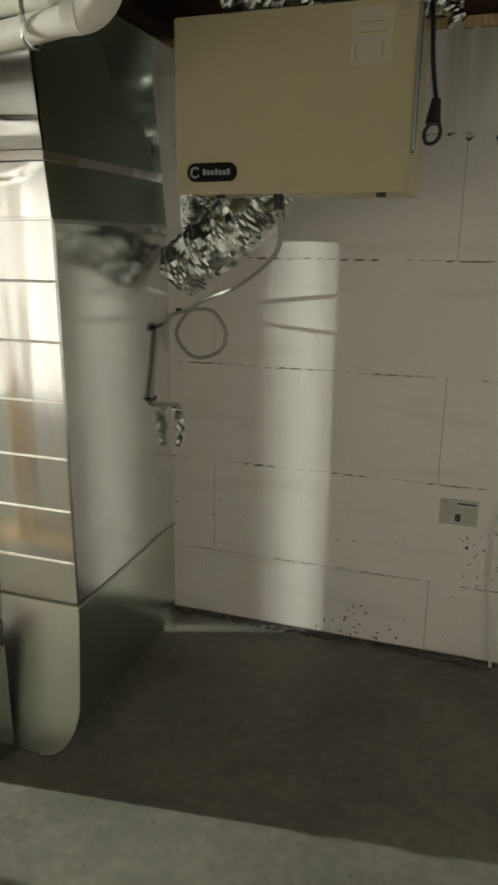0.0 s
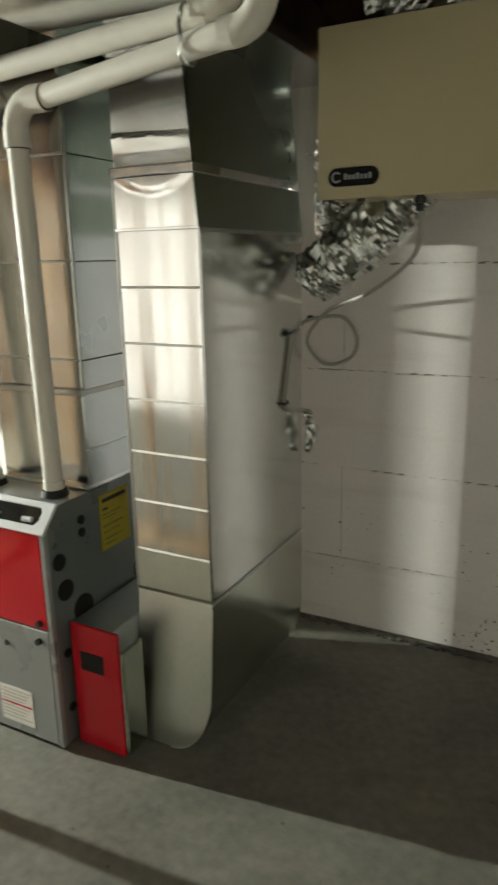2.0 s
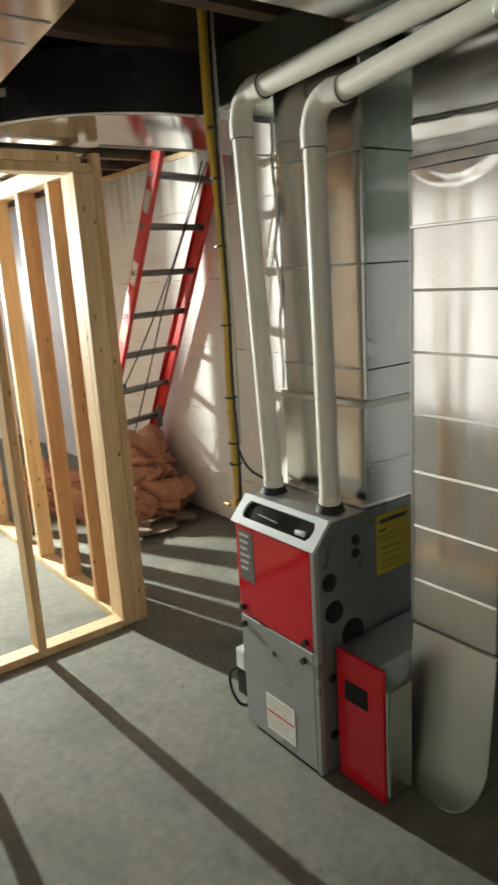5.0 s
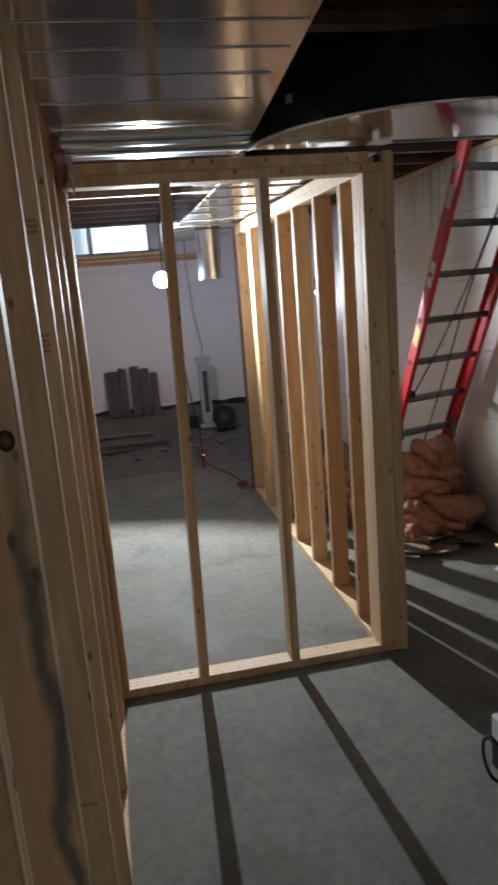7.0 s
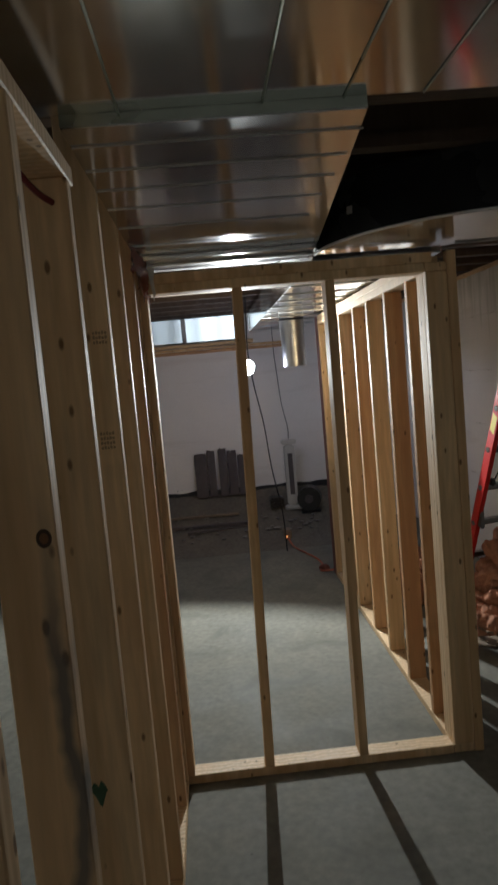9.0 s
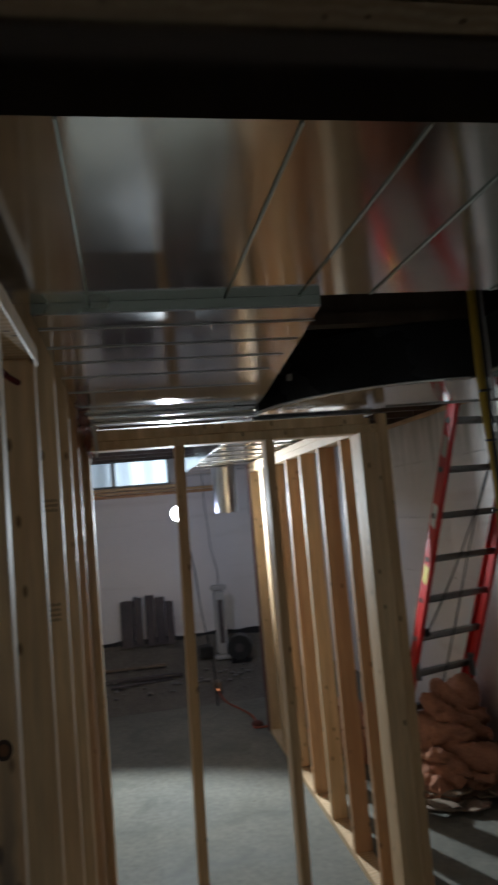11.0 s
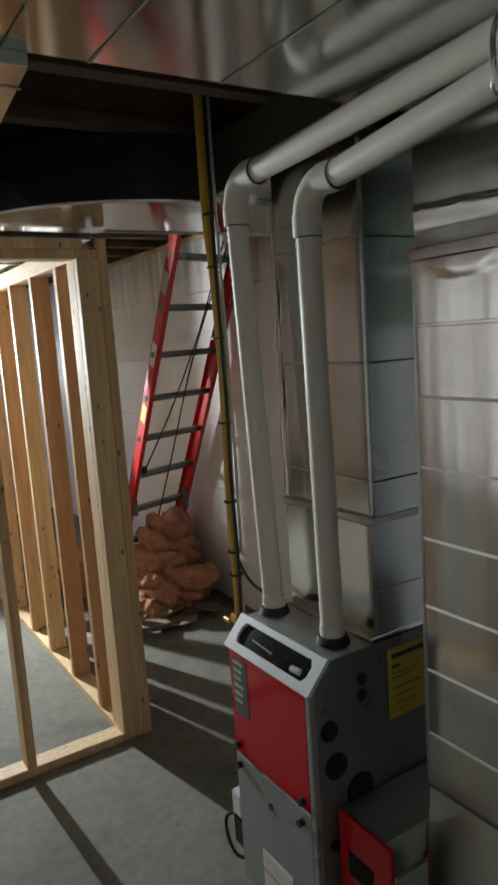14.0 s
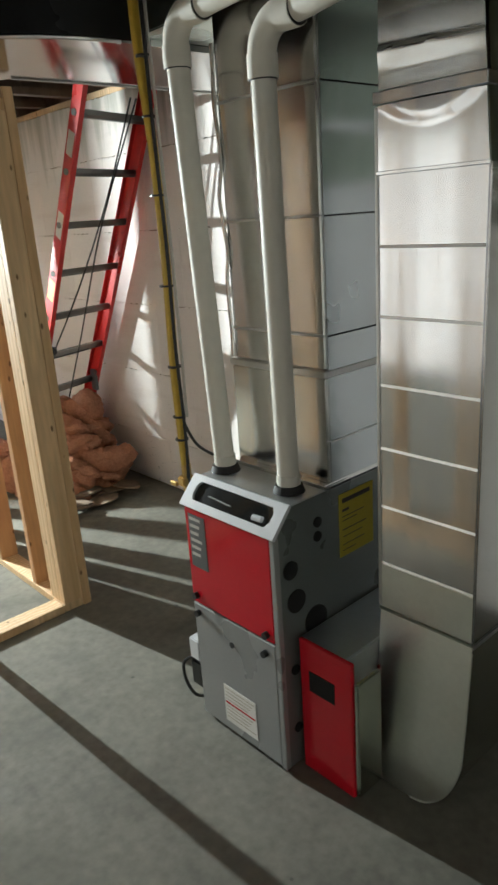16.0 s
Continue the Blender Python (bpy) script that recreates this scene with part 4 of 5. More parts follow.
part("burner_nut", rodded(cap_point(0.74, 0.40, 0.0), cap_point(0.83, 0.42, 0.0), 0.009), CAPWHITE, capo)
part("top_flange", boxed((FX0 + 0.002, FY0 + 0.080, 0.8603), (FX1 - 0.002, PY0 - 0.032, 0.8635)), ZINC_DULL, fu, "dull zinc top sheet")
for x, z in ((FX0 + 0.030, 0.478), (FX1 - 0.050, 0.472), (FX0 + 0.030, 0.414), (FX1 - 0.060, 0.405)):
    part("door_knob", rodded((x, FY0 - 0.014, z), (x, FY0 + 0.001, z), 0.011, 14), BLACK, fu, "black plastic turn knob", True)
part("lock_hole", rodded((FX0 + 0.185, FY0 - 0.003, 0.360), (FX0 + 0.185, FY0 + 0.001, 0.360), 0.010, 14), BLACK, fu)
lb = part("rating_label", boxed((FX0 + 0.022, FY0 - 0.0015, 0.585), (FX0 + 0.100, FY0 - 0.0002, 0.765)), material("dark_label", (0.10, 0.10, 0.10), 0.4), fu, "dark printed label")
for i in range(6):
    part("print_bar", boxed((FX0 + 0.028, FY0 - 0.0022, 0.745 - i * 0.024), (FX0 + 0.080 - 0.006 * (i % 3), FY0 - 0.0016, 0.755 - i * 0.024)), PAPER_GREY, lb)
lb = part("warning_label", boxed((FX0 + 0.125, FY0 - 0.0015, 0.05), (FX0 + 0.275, FY0 - 0.0002, 0.19)), PAPER, fu, "white warning label")
for i in range(9):
    part("print_bar", boxed((FX0 + 0.132, FY0 - 0.0022, 0.176 - i * 0.0135), (FX0 + 0.268 - 0.01 * (i % 4), FY0 - 0.0016, 0.1795 - i * 0.0135)), INK_PALE, lb)
part("print_band", boxed((FX0 + 0.130, FY0 - 0.0024, 0.122), (FX0 + 0.270, FY0 - 0.0016, 0.128)), RED, lb)
# knock-outs on the side
for y, z, r in ((1.980, 0.779, 0.016), (1.978, 0.735, 0.016), (1.862, 0.672, 0.028), (1.880, 0.567, 0.036), (1.958, 0.470, 0.047), (1.862, 0.345, 0.016), (1.862, 0.140, 0.016)):
    part("knockout", rodded((FX1 - 0.004, y, z), (FX1 + 0.003, y, z), r, 24), VOID, fu, "black plugged hole")
lb = part("energy_label", boxed((FX1 + 0.0002, 2.074, 0.626), (FX1 + 0.0015, 2.234, 0.830)), YELLOW, fu, "yellow energy label")
for i, (z, w, h) in enumerate(((0.800, 0.13, 0.014), (0.772, 0.03, 0.008), (0.755, 0.10, 0.002), (0.742, 0.07, 0.002), (0.712, 0.11, 0.003), (0.690, 0.09, 0.002), (0.664, 0.10, 0.002), (0.645, 0.06, 0.002))):
    part("print_bar", boxed((FX1 + 0.0016, 2.088, z), (FX1 + 0.0023, 2.088 + w, z + h)), INK, lb)
for x in (-1.470, -1.190):
    part("pipe_grommet", rodded((x, 1.955, 0.862), (x, 1.955, 0.884), 0.048, 24, 0.040), RUBBER, fu, "black rubber grommet", True)
# switch box low on the side
part("switch_box", boxed((FX0 - 0.052, 1.806, 0.205), (FX0 - 0.0005, 1.87, 0.285), 0.004), CAPWHITE, fu, "white switch box")
part("switch_box", boxed((FX0 - 0.060, 1.81, 0.095), (FX0 - 0.0005, 1.90, 0.195), 0.006), BLACK, fu, "black drain trap")
part("cord", swept([(FX0 - 0.04, 1.82, 0.21), (FX0 - 0.085, 1.80, 0.17), (FX0 - 0.085, 1.80, 0.10), (FX0 - 0.05, 1.81, 0.05), (FX0 - 0.01, 1.84, 0.05)], 0.006, 8), BLACK, fu, "", True)

fr = thing("filter_rack", "galvanised filter rack with a red access door", "filter rack", (-1.0, 2.1, 0))
part("body", sheet((FX1 + 0.004, 1.877, 0.006), (DX0 - 0.003, 2.50, 0.452)), ZINC_DULL, fr)
part("door", boxed((FX1 + 0.018, 1.862, 0.010), (DX0 + 0.030, 1.876, 0.462), 0.003), RED, fr, "red access door")
part("door_edge", boxed((DX0 + 0.031, 1.868, 0.016), (DX0 + 0.046, 1.972, 0.40), 0.004), ZINC_DARK_SIDE, fr)
part("door_grip", boxed((FX1 + 0.055, 1.8605, 0.300), (FX1 + 0.150, 1.8618, 0.368)), VOID, fr, "dark grip slot")
part("caulk_bead", swept([(DX0 + 0.004, 1.981, 0.02), (DX0 + 0.002, 1.998, 0.2), (DX0 + 0.005, 2.014, 0.37)], lambda t: 0.003 + 0.003 * abs(math.sin(9 * t)), 6), material("red_sealant", (0.30, 0.07, 0.06), 0.7), fr, "smeared red sealant", True)


# ---- vent pipes ----
def vent_pipe(x, lean, run_z, run_y, end_x, rise, label):
    """Riser leaning a little, elbow, level run, elbow up."""
    ob = thing("vent_pipe", label, "pipe", (x, 1.955, 0.87), "furnace vent pipes")
    R, Y, t = 0.0315, 1.955, x + lean
    part("riser", rodded((x, Y, 0.872), (t, Y, run_z - 0.085), R, 28), PVC, ob, "", True)
    part("collar", rodded((x, Y, 0.886), (x, Y, 0.915), R + 0.003, 28), PVC, ob, "", True)
    arc = [(t + 0.075 - 0.075 * math.cos(a), Y, run_z - 0.075 + 0.075 * math.sin(a)) for a in [math.pi / 2 * i / 6 for i in range(7)]]
    part("elbow", swept(arc, R + 0.004, 24, 3), PVC, ob, "", True)
    part("hub", rodded((t, Y, run_z - 0.125), (t, Y, run_z - 0.070), R + 0.0065, 28), PVC, ob, "", True)
    part("hub", rodded((t + 0.070, Y, run_z), (t + 0.122, Y, run_z), R + 0.0065, 28), PVC, ob, "", True)
    part("glue_ring", rodded((t, Y, run_z - 0.128), (t, Y, run_z - 0.1245), R + 0.004, 28), BLACK, ob, "dark primer ring")
    part("glue_ring", rodded((t + 0.1215, Y, run_z), (t + 0.125, Y, run_z), R + 0.004, 28), BLACK, ob, "dark primer ring")
    d = Vector((t - x, 0, run_z - 0.13 - 0.93)).normalized()
    for i in range(22):
        p = Vector((x, Y, 0.95)) + d * 0.045 * i + Vector((-0.0185, -0.0256, 0))
        part("print_bar", rodded(p, p + d * (0.026 - 0.008 * (i % 3)), 0.0022, 5), PAPER_GREY, ob)
    part("run", rodded((t + 0.10, Y, run_z), (end_x - 0.07, run_y, run_z + rise), R, 28), PVC, ob, "", True)
    arc = [(end_x - 0.075 + 0.075 * math.sin(a), run_y, run_z + rise + 0.075 - 0.075 * math.cos(a)) for a in [math.pi / 2 * i / 6 for i in range(7)]]
    part("elbow", swept(arc, R + 0.004, 24, 3), PVC, ob, "", True)
    part("hub", rodded((end_x - 0.105, run_y, run_z + rise), (end_x - 0.070, run_y, run_z + rise), R + 0.0045, 28), PVC, ob, "", True)
    part("upper_run", rodded((end_x, run_y, run_z + rise + 0.07), (end_x, run_y, 2.62), R, 28), PVC, ob, "", True)
    return ob


vent_pipe(-1.470, -0.065, 2.142, 1.900, -0.440, 0.030, "white plastic vent pipe rising from the furnace beside the gas line")
vent_pipe(-1.190, -0.015, 2.060, 1.872, -0.355, 0.050, "white plastic vent pipe rising from the furnace beside the return drop")
hs = thing("pipe_hanger", "crumpled metal strap holding the vent pipes to the duct", "strap", (-0.59, 1.90, 2.2))
part("strap", swept([(-0.568, 1.905, 2.199), (-0.563, 1.868, 2.185), (-0.570, 1.861, 2.150), (-0.563, 1.853, 2.110), (-0.568, 1.862, 2.072), (-0.563, 1.890, 2.058), (-0.568, 1.922, 2.074), (-0.563, 1.932, 2.130), (-0.568, 1.938, 2.170), (-0.566, 1.915, 2.197)], 0.006, 6, 6, 0.5), FOIL, hs, "", True)


# ---- gas line ----
gl = thing("gas_line", "yellow coated gas line tied with black straps, brass valve below", "gas pipe", (-1.70, 1.97, 0.6))
GX, GY = -1.706, 1.965
part("yellow_pipe", swept([(GX + 0.01, GY, 0.80), (GX, GY, 1.15), (GX + 0.012, GY, 1.5), (GX + 0.004, GY, 1.85), (GX - 0.020, GY, 2.12), (GX - 0.030, GY + 0.01, 2.60)], 0.0155, 12), GASYELLOW, gl, "", True)
for z in (0.92, 1.0, 1.17, 1.43, 1.70, 1.92, 2.08):
    part("cable_tie", rodded((GX + 0.004, GY, z - 0.003), (GX + 0.004, GY, z + 0.003), 0.023, 12), BLACK, gl)
part("black_cable", swept([(GX + 0.024, GY - 0.006, 0.74), (GX + 0.034, GY - 0.006, 0.95), (GX + 0.026, GY - 0.006, 1.25), (GX + 0.032, GY - 0.006, 1.55), (GX + 0.024, GY - 0.006, 1.9), (GX + 0.02, GY, 2.58)], 0.006, 8), BLACK, gl, "black cable", True)
part("grey_cable", swept([(GX + 0.030, GY + 0.01, 1.0), (GX + 0.034, GY + 0.01, 1.5), (GX + 0.020, GY + 0.01, 2.3), (GX + 0.02, GY + 0.02, 2.58)], 0.005, 8), PAPER_GREY, gl, "grey cable", True)
part("valve", rodded((GX + 0.01, GY, 0.735), (GX + 0.01, GY, 0.83), 0.017, 10), BRASS, gl, "brass valve", True)
part("valve_body", boxed((GX - 0.010, GY - 0.03, 0.755), (GX + 0.03, GY + 0.02, 0.79), 0.006), BRASS, gl)
part("valve_handle", boxed((GX - 0.045, GY - 0.036, 0.752), (GX - 0.008, GY - 0.024, 0.768), 0.003), BRASS, gl, "yellow lever")
part("black_pipe", swept([(GX + 0.01, GY, 0.74), (GX + 0.01, GY, 0.62), (GX + 0.03, GY + 0.02, 0.58), (FX0 + 0.01, GY + 0.03, 0.575)], 0.014, 12), BLACK, gl, "black iron pipe", True)
part("low_cable", swept([(GX + 0.034, GY - 0.006, 0.98), (GX + 0.07, GY + 0.02, 0.90), (FX0 + 0.02, GY + 0.04, 0.866)], 0.005, 8), BLACK, gl, "", True)


# ---- heat-recovery ventilator ----
HX0, HX1, HY0, HY1, HZ0, HZ1 = -0.392, 0.250, 2.283, 2.66, 1.768, 2.212
hv = thing("air_exchanger", "beige enamelled heat-recovery ventilator hung on the wall", "ventilator", (-0.07, 2.45, 1.77))
part("casing", boxed((HX0 + 0.008, HY0 + 0.017, HZ0 + 0.006), (HX1 - 0.008, HY1, HZ1 - 0.004), 0.004), BEIGE, hv)
part("front_panel", boxed((HX0, HY0, HZ0), (HX1, HY0 + 0.016, HZ1), 0.004), BEIGE, hv)


for i, y in enumerate((HY0 + 0.030, HY0 + 0.060, HY0 + 0.085)):
    part("side_rail", boxed((HX1 - 0.0075, y, HZ0 + 0.10), (HX1 + 0.006, y + 0.010, HZ1 - 0.01), 0.002), CLEAT if i != 1 else BLACK, hv)
bx0, bx1, bz0, bz1 = -0.355, -0.212, 1.802, 1.848
pill = []
for k in range(24):
    a = 2 * math.pi * k / 24
    cx = (bx1 - 0.023) if math.cos(a) > 0 else (bx0 + 0.023)
    pill.append((cx + 0.023 * math.cos(a), 1.825 + 0.023 * math.sin(a)))
bd = part("badge", extruded(pill, 0.003, XZ @ Matrix.Translation((0, 0, HY0 - 0.003))), BADGE_BLACK, hv, "black oval badge with silver mark")
part("badge_rim", swept([(x, HY0 - 0.003, z) for x, z in pill + pill[:1]], 0.0022, 6, 1), BADGE_BLACK, bd)
for k in range(14):
    a = 0.9 + 4.6 * k / 13
    part("badge_dot", rodded((-0.333 + 0.0125 * math.cos(a), HY0 - 0.0045, 1.825 + 0.0125 * math.sin(a)), (-0.333 + 0.0125 * math.cos(a), HY0 - 0.003, 1.825 + 0.0125 * math.sin(a)), 0.003, 8), SILVERINK, bd)
for k in range(7):
    part("badge_bar", boxed((-0.310 + 0.0118 * k, HY0 - 0.0045, 1.818), (-0.302 + 0.0118 * k, HY0 - 0.003, 1.830 + 0.004 * (k in (0, 3, 6)))), SILVERINK, bd)
lb = part("instruction_label", boxed((0.088, HY0 - 0.0015, 2.068), (0.192, HY0 - 0.0002, 2.196)), LABEL_BEIGE, hv, "pale printed label")
for i, (x, z, w, h) in enumerate(((0.110, 2.178, 0.06, 0.010), (0.105, 2.160, 0.07, 0.004), (0.105, 2.150, 0.055, 0.004), (0.105, 2.138, 0.07, 0.004), (0.096, 2.122, 0.088, 0.006), (0.098, 2.080, 0.006, 0.036), (0.128, 2.080, 0.006, 0.036), (0.165, 2.080, 0.006, 0.036), (0.098, 2.074, 0.075, 0.003))):
    part("print_bar", boxed((x, HY0 - 0.0022, z), (x + w, HY0 - 0.0016, z + h)), INK_PALE if i % 2 else PAPER_GREY, lb)
part("brand_label", boxed((0.205, HY0 - 0.0015, 2.183), (0.238, HY0 - 0.0002, 2.198)), INK_PALE, hv)
for x in (-0.27, 0.180):
    part("rubber_foot", rodded((x, HY0 + 0.03, HZ0 - 0.010), (x, HY0 + 0.03, HZ0 + 0.004), 0.013, 12), BLACK, hv)
dr = part("drain_spout", rodded((-0.110, HY0 + 0.06, HZ0 - 0.040), (-0.110, HY0 + 0.06, HZ0 + 0.004), 0.012, 12), BLACK, hv, "black drain spout")
part("spout_nut", rodded((-0.110, HY0 + 0.06, HZ0 - 0.018), (-0.110, HY0 + 0.06, HZ0 - 0.002), 0.017, 8), BLACK, dr)
pc_ = part("power_lead", swept([(0.262, 2.36, 2.30), (0.275, 2.36, 2.20), (0.285, 2.355, 2.08), (0.300, 2.35, 1.99)], 0.006, 8), BLACK, hv, "black power lead with hanging plug", True)
part("plug", swept([(0.300, 2.35, 1.995), (0.298, 2.35, 1.965), (0.296, 2.348, 1.935)], lambda t: 0.011 + 0.010 * t, 10), BLACK, pc_, "", True)
part("loop", swept([(0.292, 2.35, 1.94), (0.276, 2.35, 1.915), (0.283, 2.35, 1.890), (0.305, 2.35, 1.892), (0.316, 2.35, 1.915), (0.306, 2.35, 1.95)], 0.005, 8), BLACK, pc_, "", True)


# ---- foil flexible ducts ----
def flex_duct(points, r, label, seed, n=36):
    """Crumpled foil sleeve: a ribbed tube knocked about at two scales."""
    bm = swept(points, r, n, 26)
    rnd = Vector((seed * 3.1, seed * 1.7, 0.4))
    bm.normal_update()
    for v in bm.verts:
        c = noise.noise(v.co * 17 + rnd) * 0.020 + noise.noise(v.co * 48 + rnd) * 0.012 + noise.noise(v.co * 120 + rnd) * 0.004
        v.co += v.normal * c
    return solid("flexible_duct", bm, FOIL, label, "flexible duct", False, "foil ducts")


flex_duct([(-0.575, 2.70, 1.54), (-0.49, 2.68, 1.590), (-0.385, 2.65, 1.655), (-0.27, 2.61, 1.745), (-0.17, 2.57, 1.85)], 0.095, "crumpled silver foil duct slanting up behind the ventilator", 1)
flex_duct([(-0.545, 2.86, 1.66), (-0.565, 2.88, 1.85), (-0.55, 2.88, 2.05), (-0.51, 2.87, 2.30)], 0.075, "crumpled silver foil duct rising beside the return drop", 2)
flex_duct([(-0.30, 2.48, 2.30), (-0.10, 2.46, 2.285), (0.06, 2.47, 2.31), (0.18, 2.46, 2.29)], 0.062, "crumpled silver foil duct lying on top of the ventilator", 3)
flex_duct([(0.20, 2.52, 2.29), (0.30, 2.50, 2.26), (0.33, 2.50, 2.20)], 0.030, "torn foil sleeve end beside the ventilator", 4, 12)

# ---- tubes, cord and scraps by the foam wall ----
tb = thing("drain_tube", "thin clear drain tube looping down from the ventilator", "tube", (-0.4, 2.9, 1.3))
part("tube", swept([(-0.110, 2.343, 1.735), (-0.118, 2.40, 1.70), (-0.20, 2.62, 1.60), (-0.42, 2.88, 1.48), (-0.62, 2.96, 1.40), (-0.710, 2.965, 1.29), (-0.665, 2.97, 1.205), (-0.60, 2.972, 1.187), (-0.52, 2.975, 1.225), (-0.503, 2.978, 1.30), (-0.56, 2.98, 1.375), (-0.66, 2.975, 1.375), (-0.70, 2.90, 1.36), (-0.66, 2.78, 1.35), (-0.622, 2.66, 1.345), (-0.622, 2.60, 1.34)], 0.0075, 8, 8), TUBE, tb, "", True)
part("tube_drop", swept([(-0.627, 2.605, 1.36), (-0.630, 2.625, 1.335), (-0.630, 2.605, 1.25), (-0.630, 2.575, 1.15), (-0.629, 2.562, 1.105), (-0.626, 2.60, 1.072), (-0.620, 2.67, 1.055), (-0.610, 2.725, 1.045)], 0.008, 8), TUBE, tb, "", True)
part("tie", boxed((-0.638, 2.597, 1.338), (-0.618, 2.640, 1.358), 0.005), BLACK, tb)
part("tie", boxed((-0.638, 2.552, 1.092), (-0.618, 2.586, 1.110), 0.005), BLACK, tb)
part("tie", boxed((-0.705, 2.945, 1.368), (-0.680, 2.965, 1.384), 0.004), BLACK, tb)
bm = swept([(-0.605, 2.725, 1.04), (-0.595, 2.735, 0.98), (-0.60, 2.735, 0.92), (-0.61, 2.735, 0.87)], lambda t: 0.022 - 0.016 * abs(t - 0.35), 8, 5)
for v in bm.verts:
    v.co += Vector((noise.noise(v.co * 40), noise.noise(v.co * 41), noise.noise(v.co * 39))) * 0.014
solid("foil_scrap", bm, FOIL, "twisted scrap of silver foil tape hanging from the tube", "foil scrap")
solid("cable", swept([(0.60, WN - 0.012, 2.30), (0.63, WN - 0.010, 2.0), (0.60, WN - 0.010, 1.7), (0.57, WN - 0.010, 1.45), (0.66, WN - 0.010, 1.15), (0.64, WN - 0.010, 0.85), (0.585, WN - 0.012, 0.60), (0.585, WN - 0.014, 0.35), (0.61, WN - 0.016, 0.18), (0.625, WN - 0.03, -0.0)], 0.006, 8, 8), WHITECORD, "thin white cable trailing down the foam wall to the slab", "cable", True)
wl_ = thing("wall_label", "grey printed foam-maker's label stuck on the wall", "label", (0.45, WN, 0.63))
part("sheet", boxed((0.375, WN - 0.0025, 0.585), (0.520, WN - 0.0012, 0.690)), PAPER_GREY, wl_)
for i, (x, z, w, h) in enumerate(((0.385, 0.672, 0.02, 0.010), (0.440, 0.670, 0.07, 0.007), (0.385, 0.655, 0.125, 0.003), (0.385, 0.645, 0.11, 0.003), (0.385, 0.632, 0.04, 0.003), (0.435, 0.600, 0.022, 0.030), (0.465, 0.635, 0.05, 0.003), (0.465, 0.622, 0.05, 0.003), (0.385, 0.612, 0.04, 0.003), (0.465, 0.604, 0.045, 0.003))):
    part("print_bar", boxed((x, WN - 0.0032, z), (x + w, WN - 0.0026, z + h)), INK if i in (1, 5) else INK_PALE, wl_)
# rusty tie and plug bits in the wall
for x, z, s in ((0.475, 1.985, 0.020), (0.365, 1.985, 0.010), (0.30, 2.0, 0.008)):
    bm = swept([(x - s, WN - 0.006, z), (x, WN - 0.02, z - s * 0.8), (x + s, WN - 0.012, z + s * 0.3)], s * 0.35, 7, 3)
    solid("wall_tie", bm, RUBBER, "dark bent tie sticking out of the foam joint", "tie", True, "wall ties")
# crumbs of mortar and dirt along the foot of the wall
bm = bmesh.new()
rng_ = random.Random(5)
for i in range(420):
    x = -0.75 + 2.6 * rng_.random()
    s = 0.004 + 0.012 * rng_.random() ** 2
    bmesh.ops.create_icosphere(bm, subdivisions=1, radius=s, matrix=Matrix.Translation((x, WN - 0.012 - 0.03 * rng_.random() ** 2, s * 0.5)) @ Matrix.Diagonal((1.6, 1, 0.7, 1)))
solid("dirt_crumbs", bm, material("dark_dirt", (0.10, 0.09, 0.075), 0.95), "dark dirt and crumbs along the foot of the wall", "dirt", kind="stuff")


# ---- extension ladder ----
SKEW = 0.30


def ladder_at(y, z, off=0.0):
    return Vector((-2.95 - 0.60 * (2.12 - z) - SKEW * (y - 2.445) + off, y, z))


YL, YR = 2.445, 2.930
ld = thing("extension_ladder", "red fibreglass extension ladder with aluminium rungs, leaning", "ladder", (-4.2, 2.65, 0))
along = (ladder_at(0, 1) - ladder_at(0, 0)).normalized()
out = Vector((along.z, 0, -along.x))


SHEAR = Matrix(((1, -SKEW, 0, 0), (0, 1, 0, 0), (0, 0, 1, 0), (0, 0, 0, 1)))


def rail(y, sgn, half=0.04, name="rail"):
    """A channel section: web along the ladder, two flanges turned towards the rungs."""
    a, b = ladder_at(y, 0.015), ladder_at(y, 2.345)
    bm = bmesh.new()
    prof = [(-half, 0), (half, 0), (half, 0.026), (half - 0.004, 0.026), (half - 0.004, 0.004), (0.004 - half, 0.004), (0.004 - half, 0.026), (-half, 0.026)]
    ends = []
    for p in (a, b):
        ends.append([bm.verts.new(p + out * u + Vector((0, sgn * w, 0))) for u, w in prof])
    k = len(prof)
    for i in range(k):
        bm.faces.new((ends[0][i], ends[0][(i + 1) % k], ends[1][(i + 1) % k], ends[1][i]))
    bm.faces.new(ends[0][::-1])
    bm.faces.new(ends[1])
    bmesh.ops.recalc_face_normals(bm, faces=bm.faces)
    return part(name, bm, LADRED, ld, "red fibreglass rail")


rl = rail(YL, 1)
rr_ = rail(YR, -1, 0.056)
for i in range(8):
    z = 2.125 - 0.2425 * i
    c0, c1 = ladder_at(YL + 0.005, z), ladder_at(YR - 0.005, z)
    bm = extruded([(-0.024, -0.008), (-0.024, 0.014), (0.024, 0.014), (0.024, -0.008), (0.014, -0.021), (-0.014, -0.021)], c1.y - c0.y, Matrix.Translation(c0) @ SHEAR @ XZ)
    part("rung", bm, RUNG, ld)
    for y, s in ((YL, -1), (YR, 1)):
        part("rivet", rodded(ladder_at(y + s * 0.006, z), ladder_at(y - s * 0.002, z), 0.016, 12), RUNG, ld)
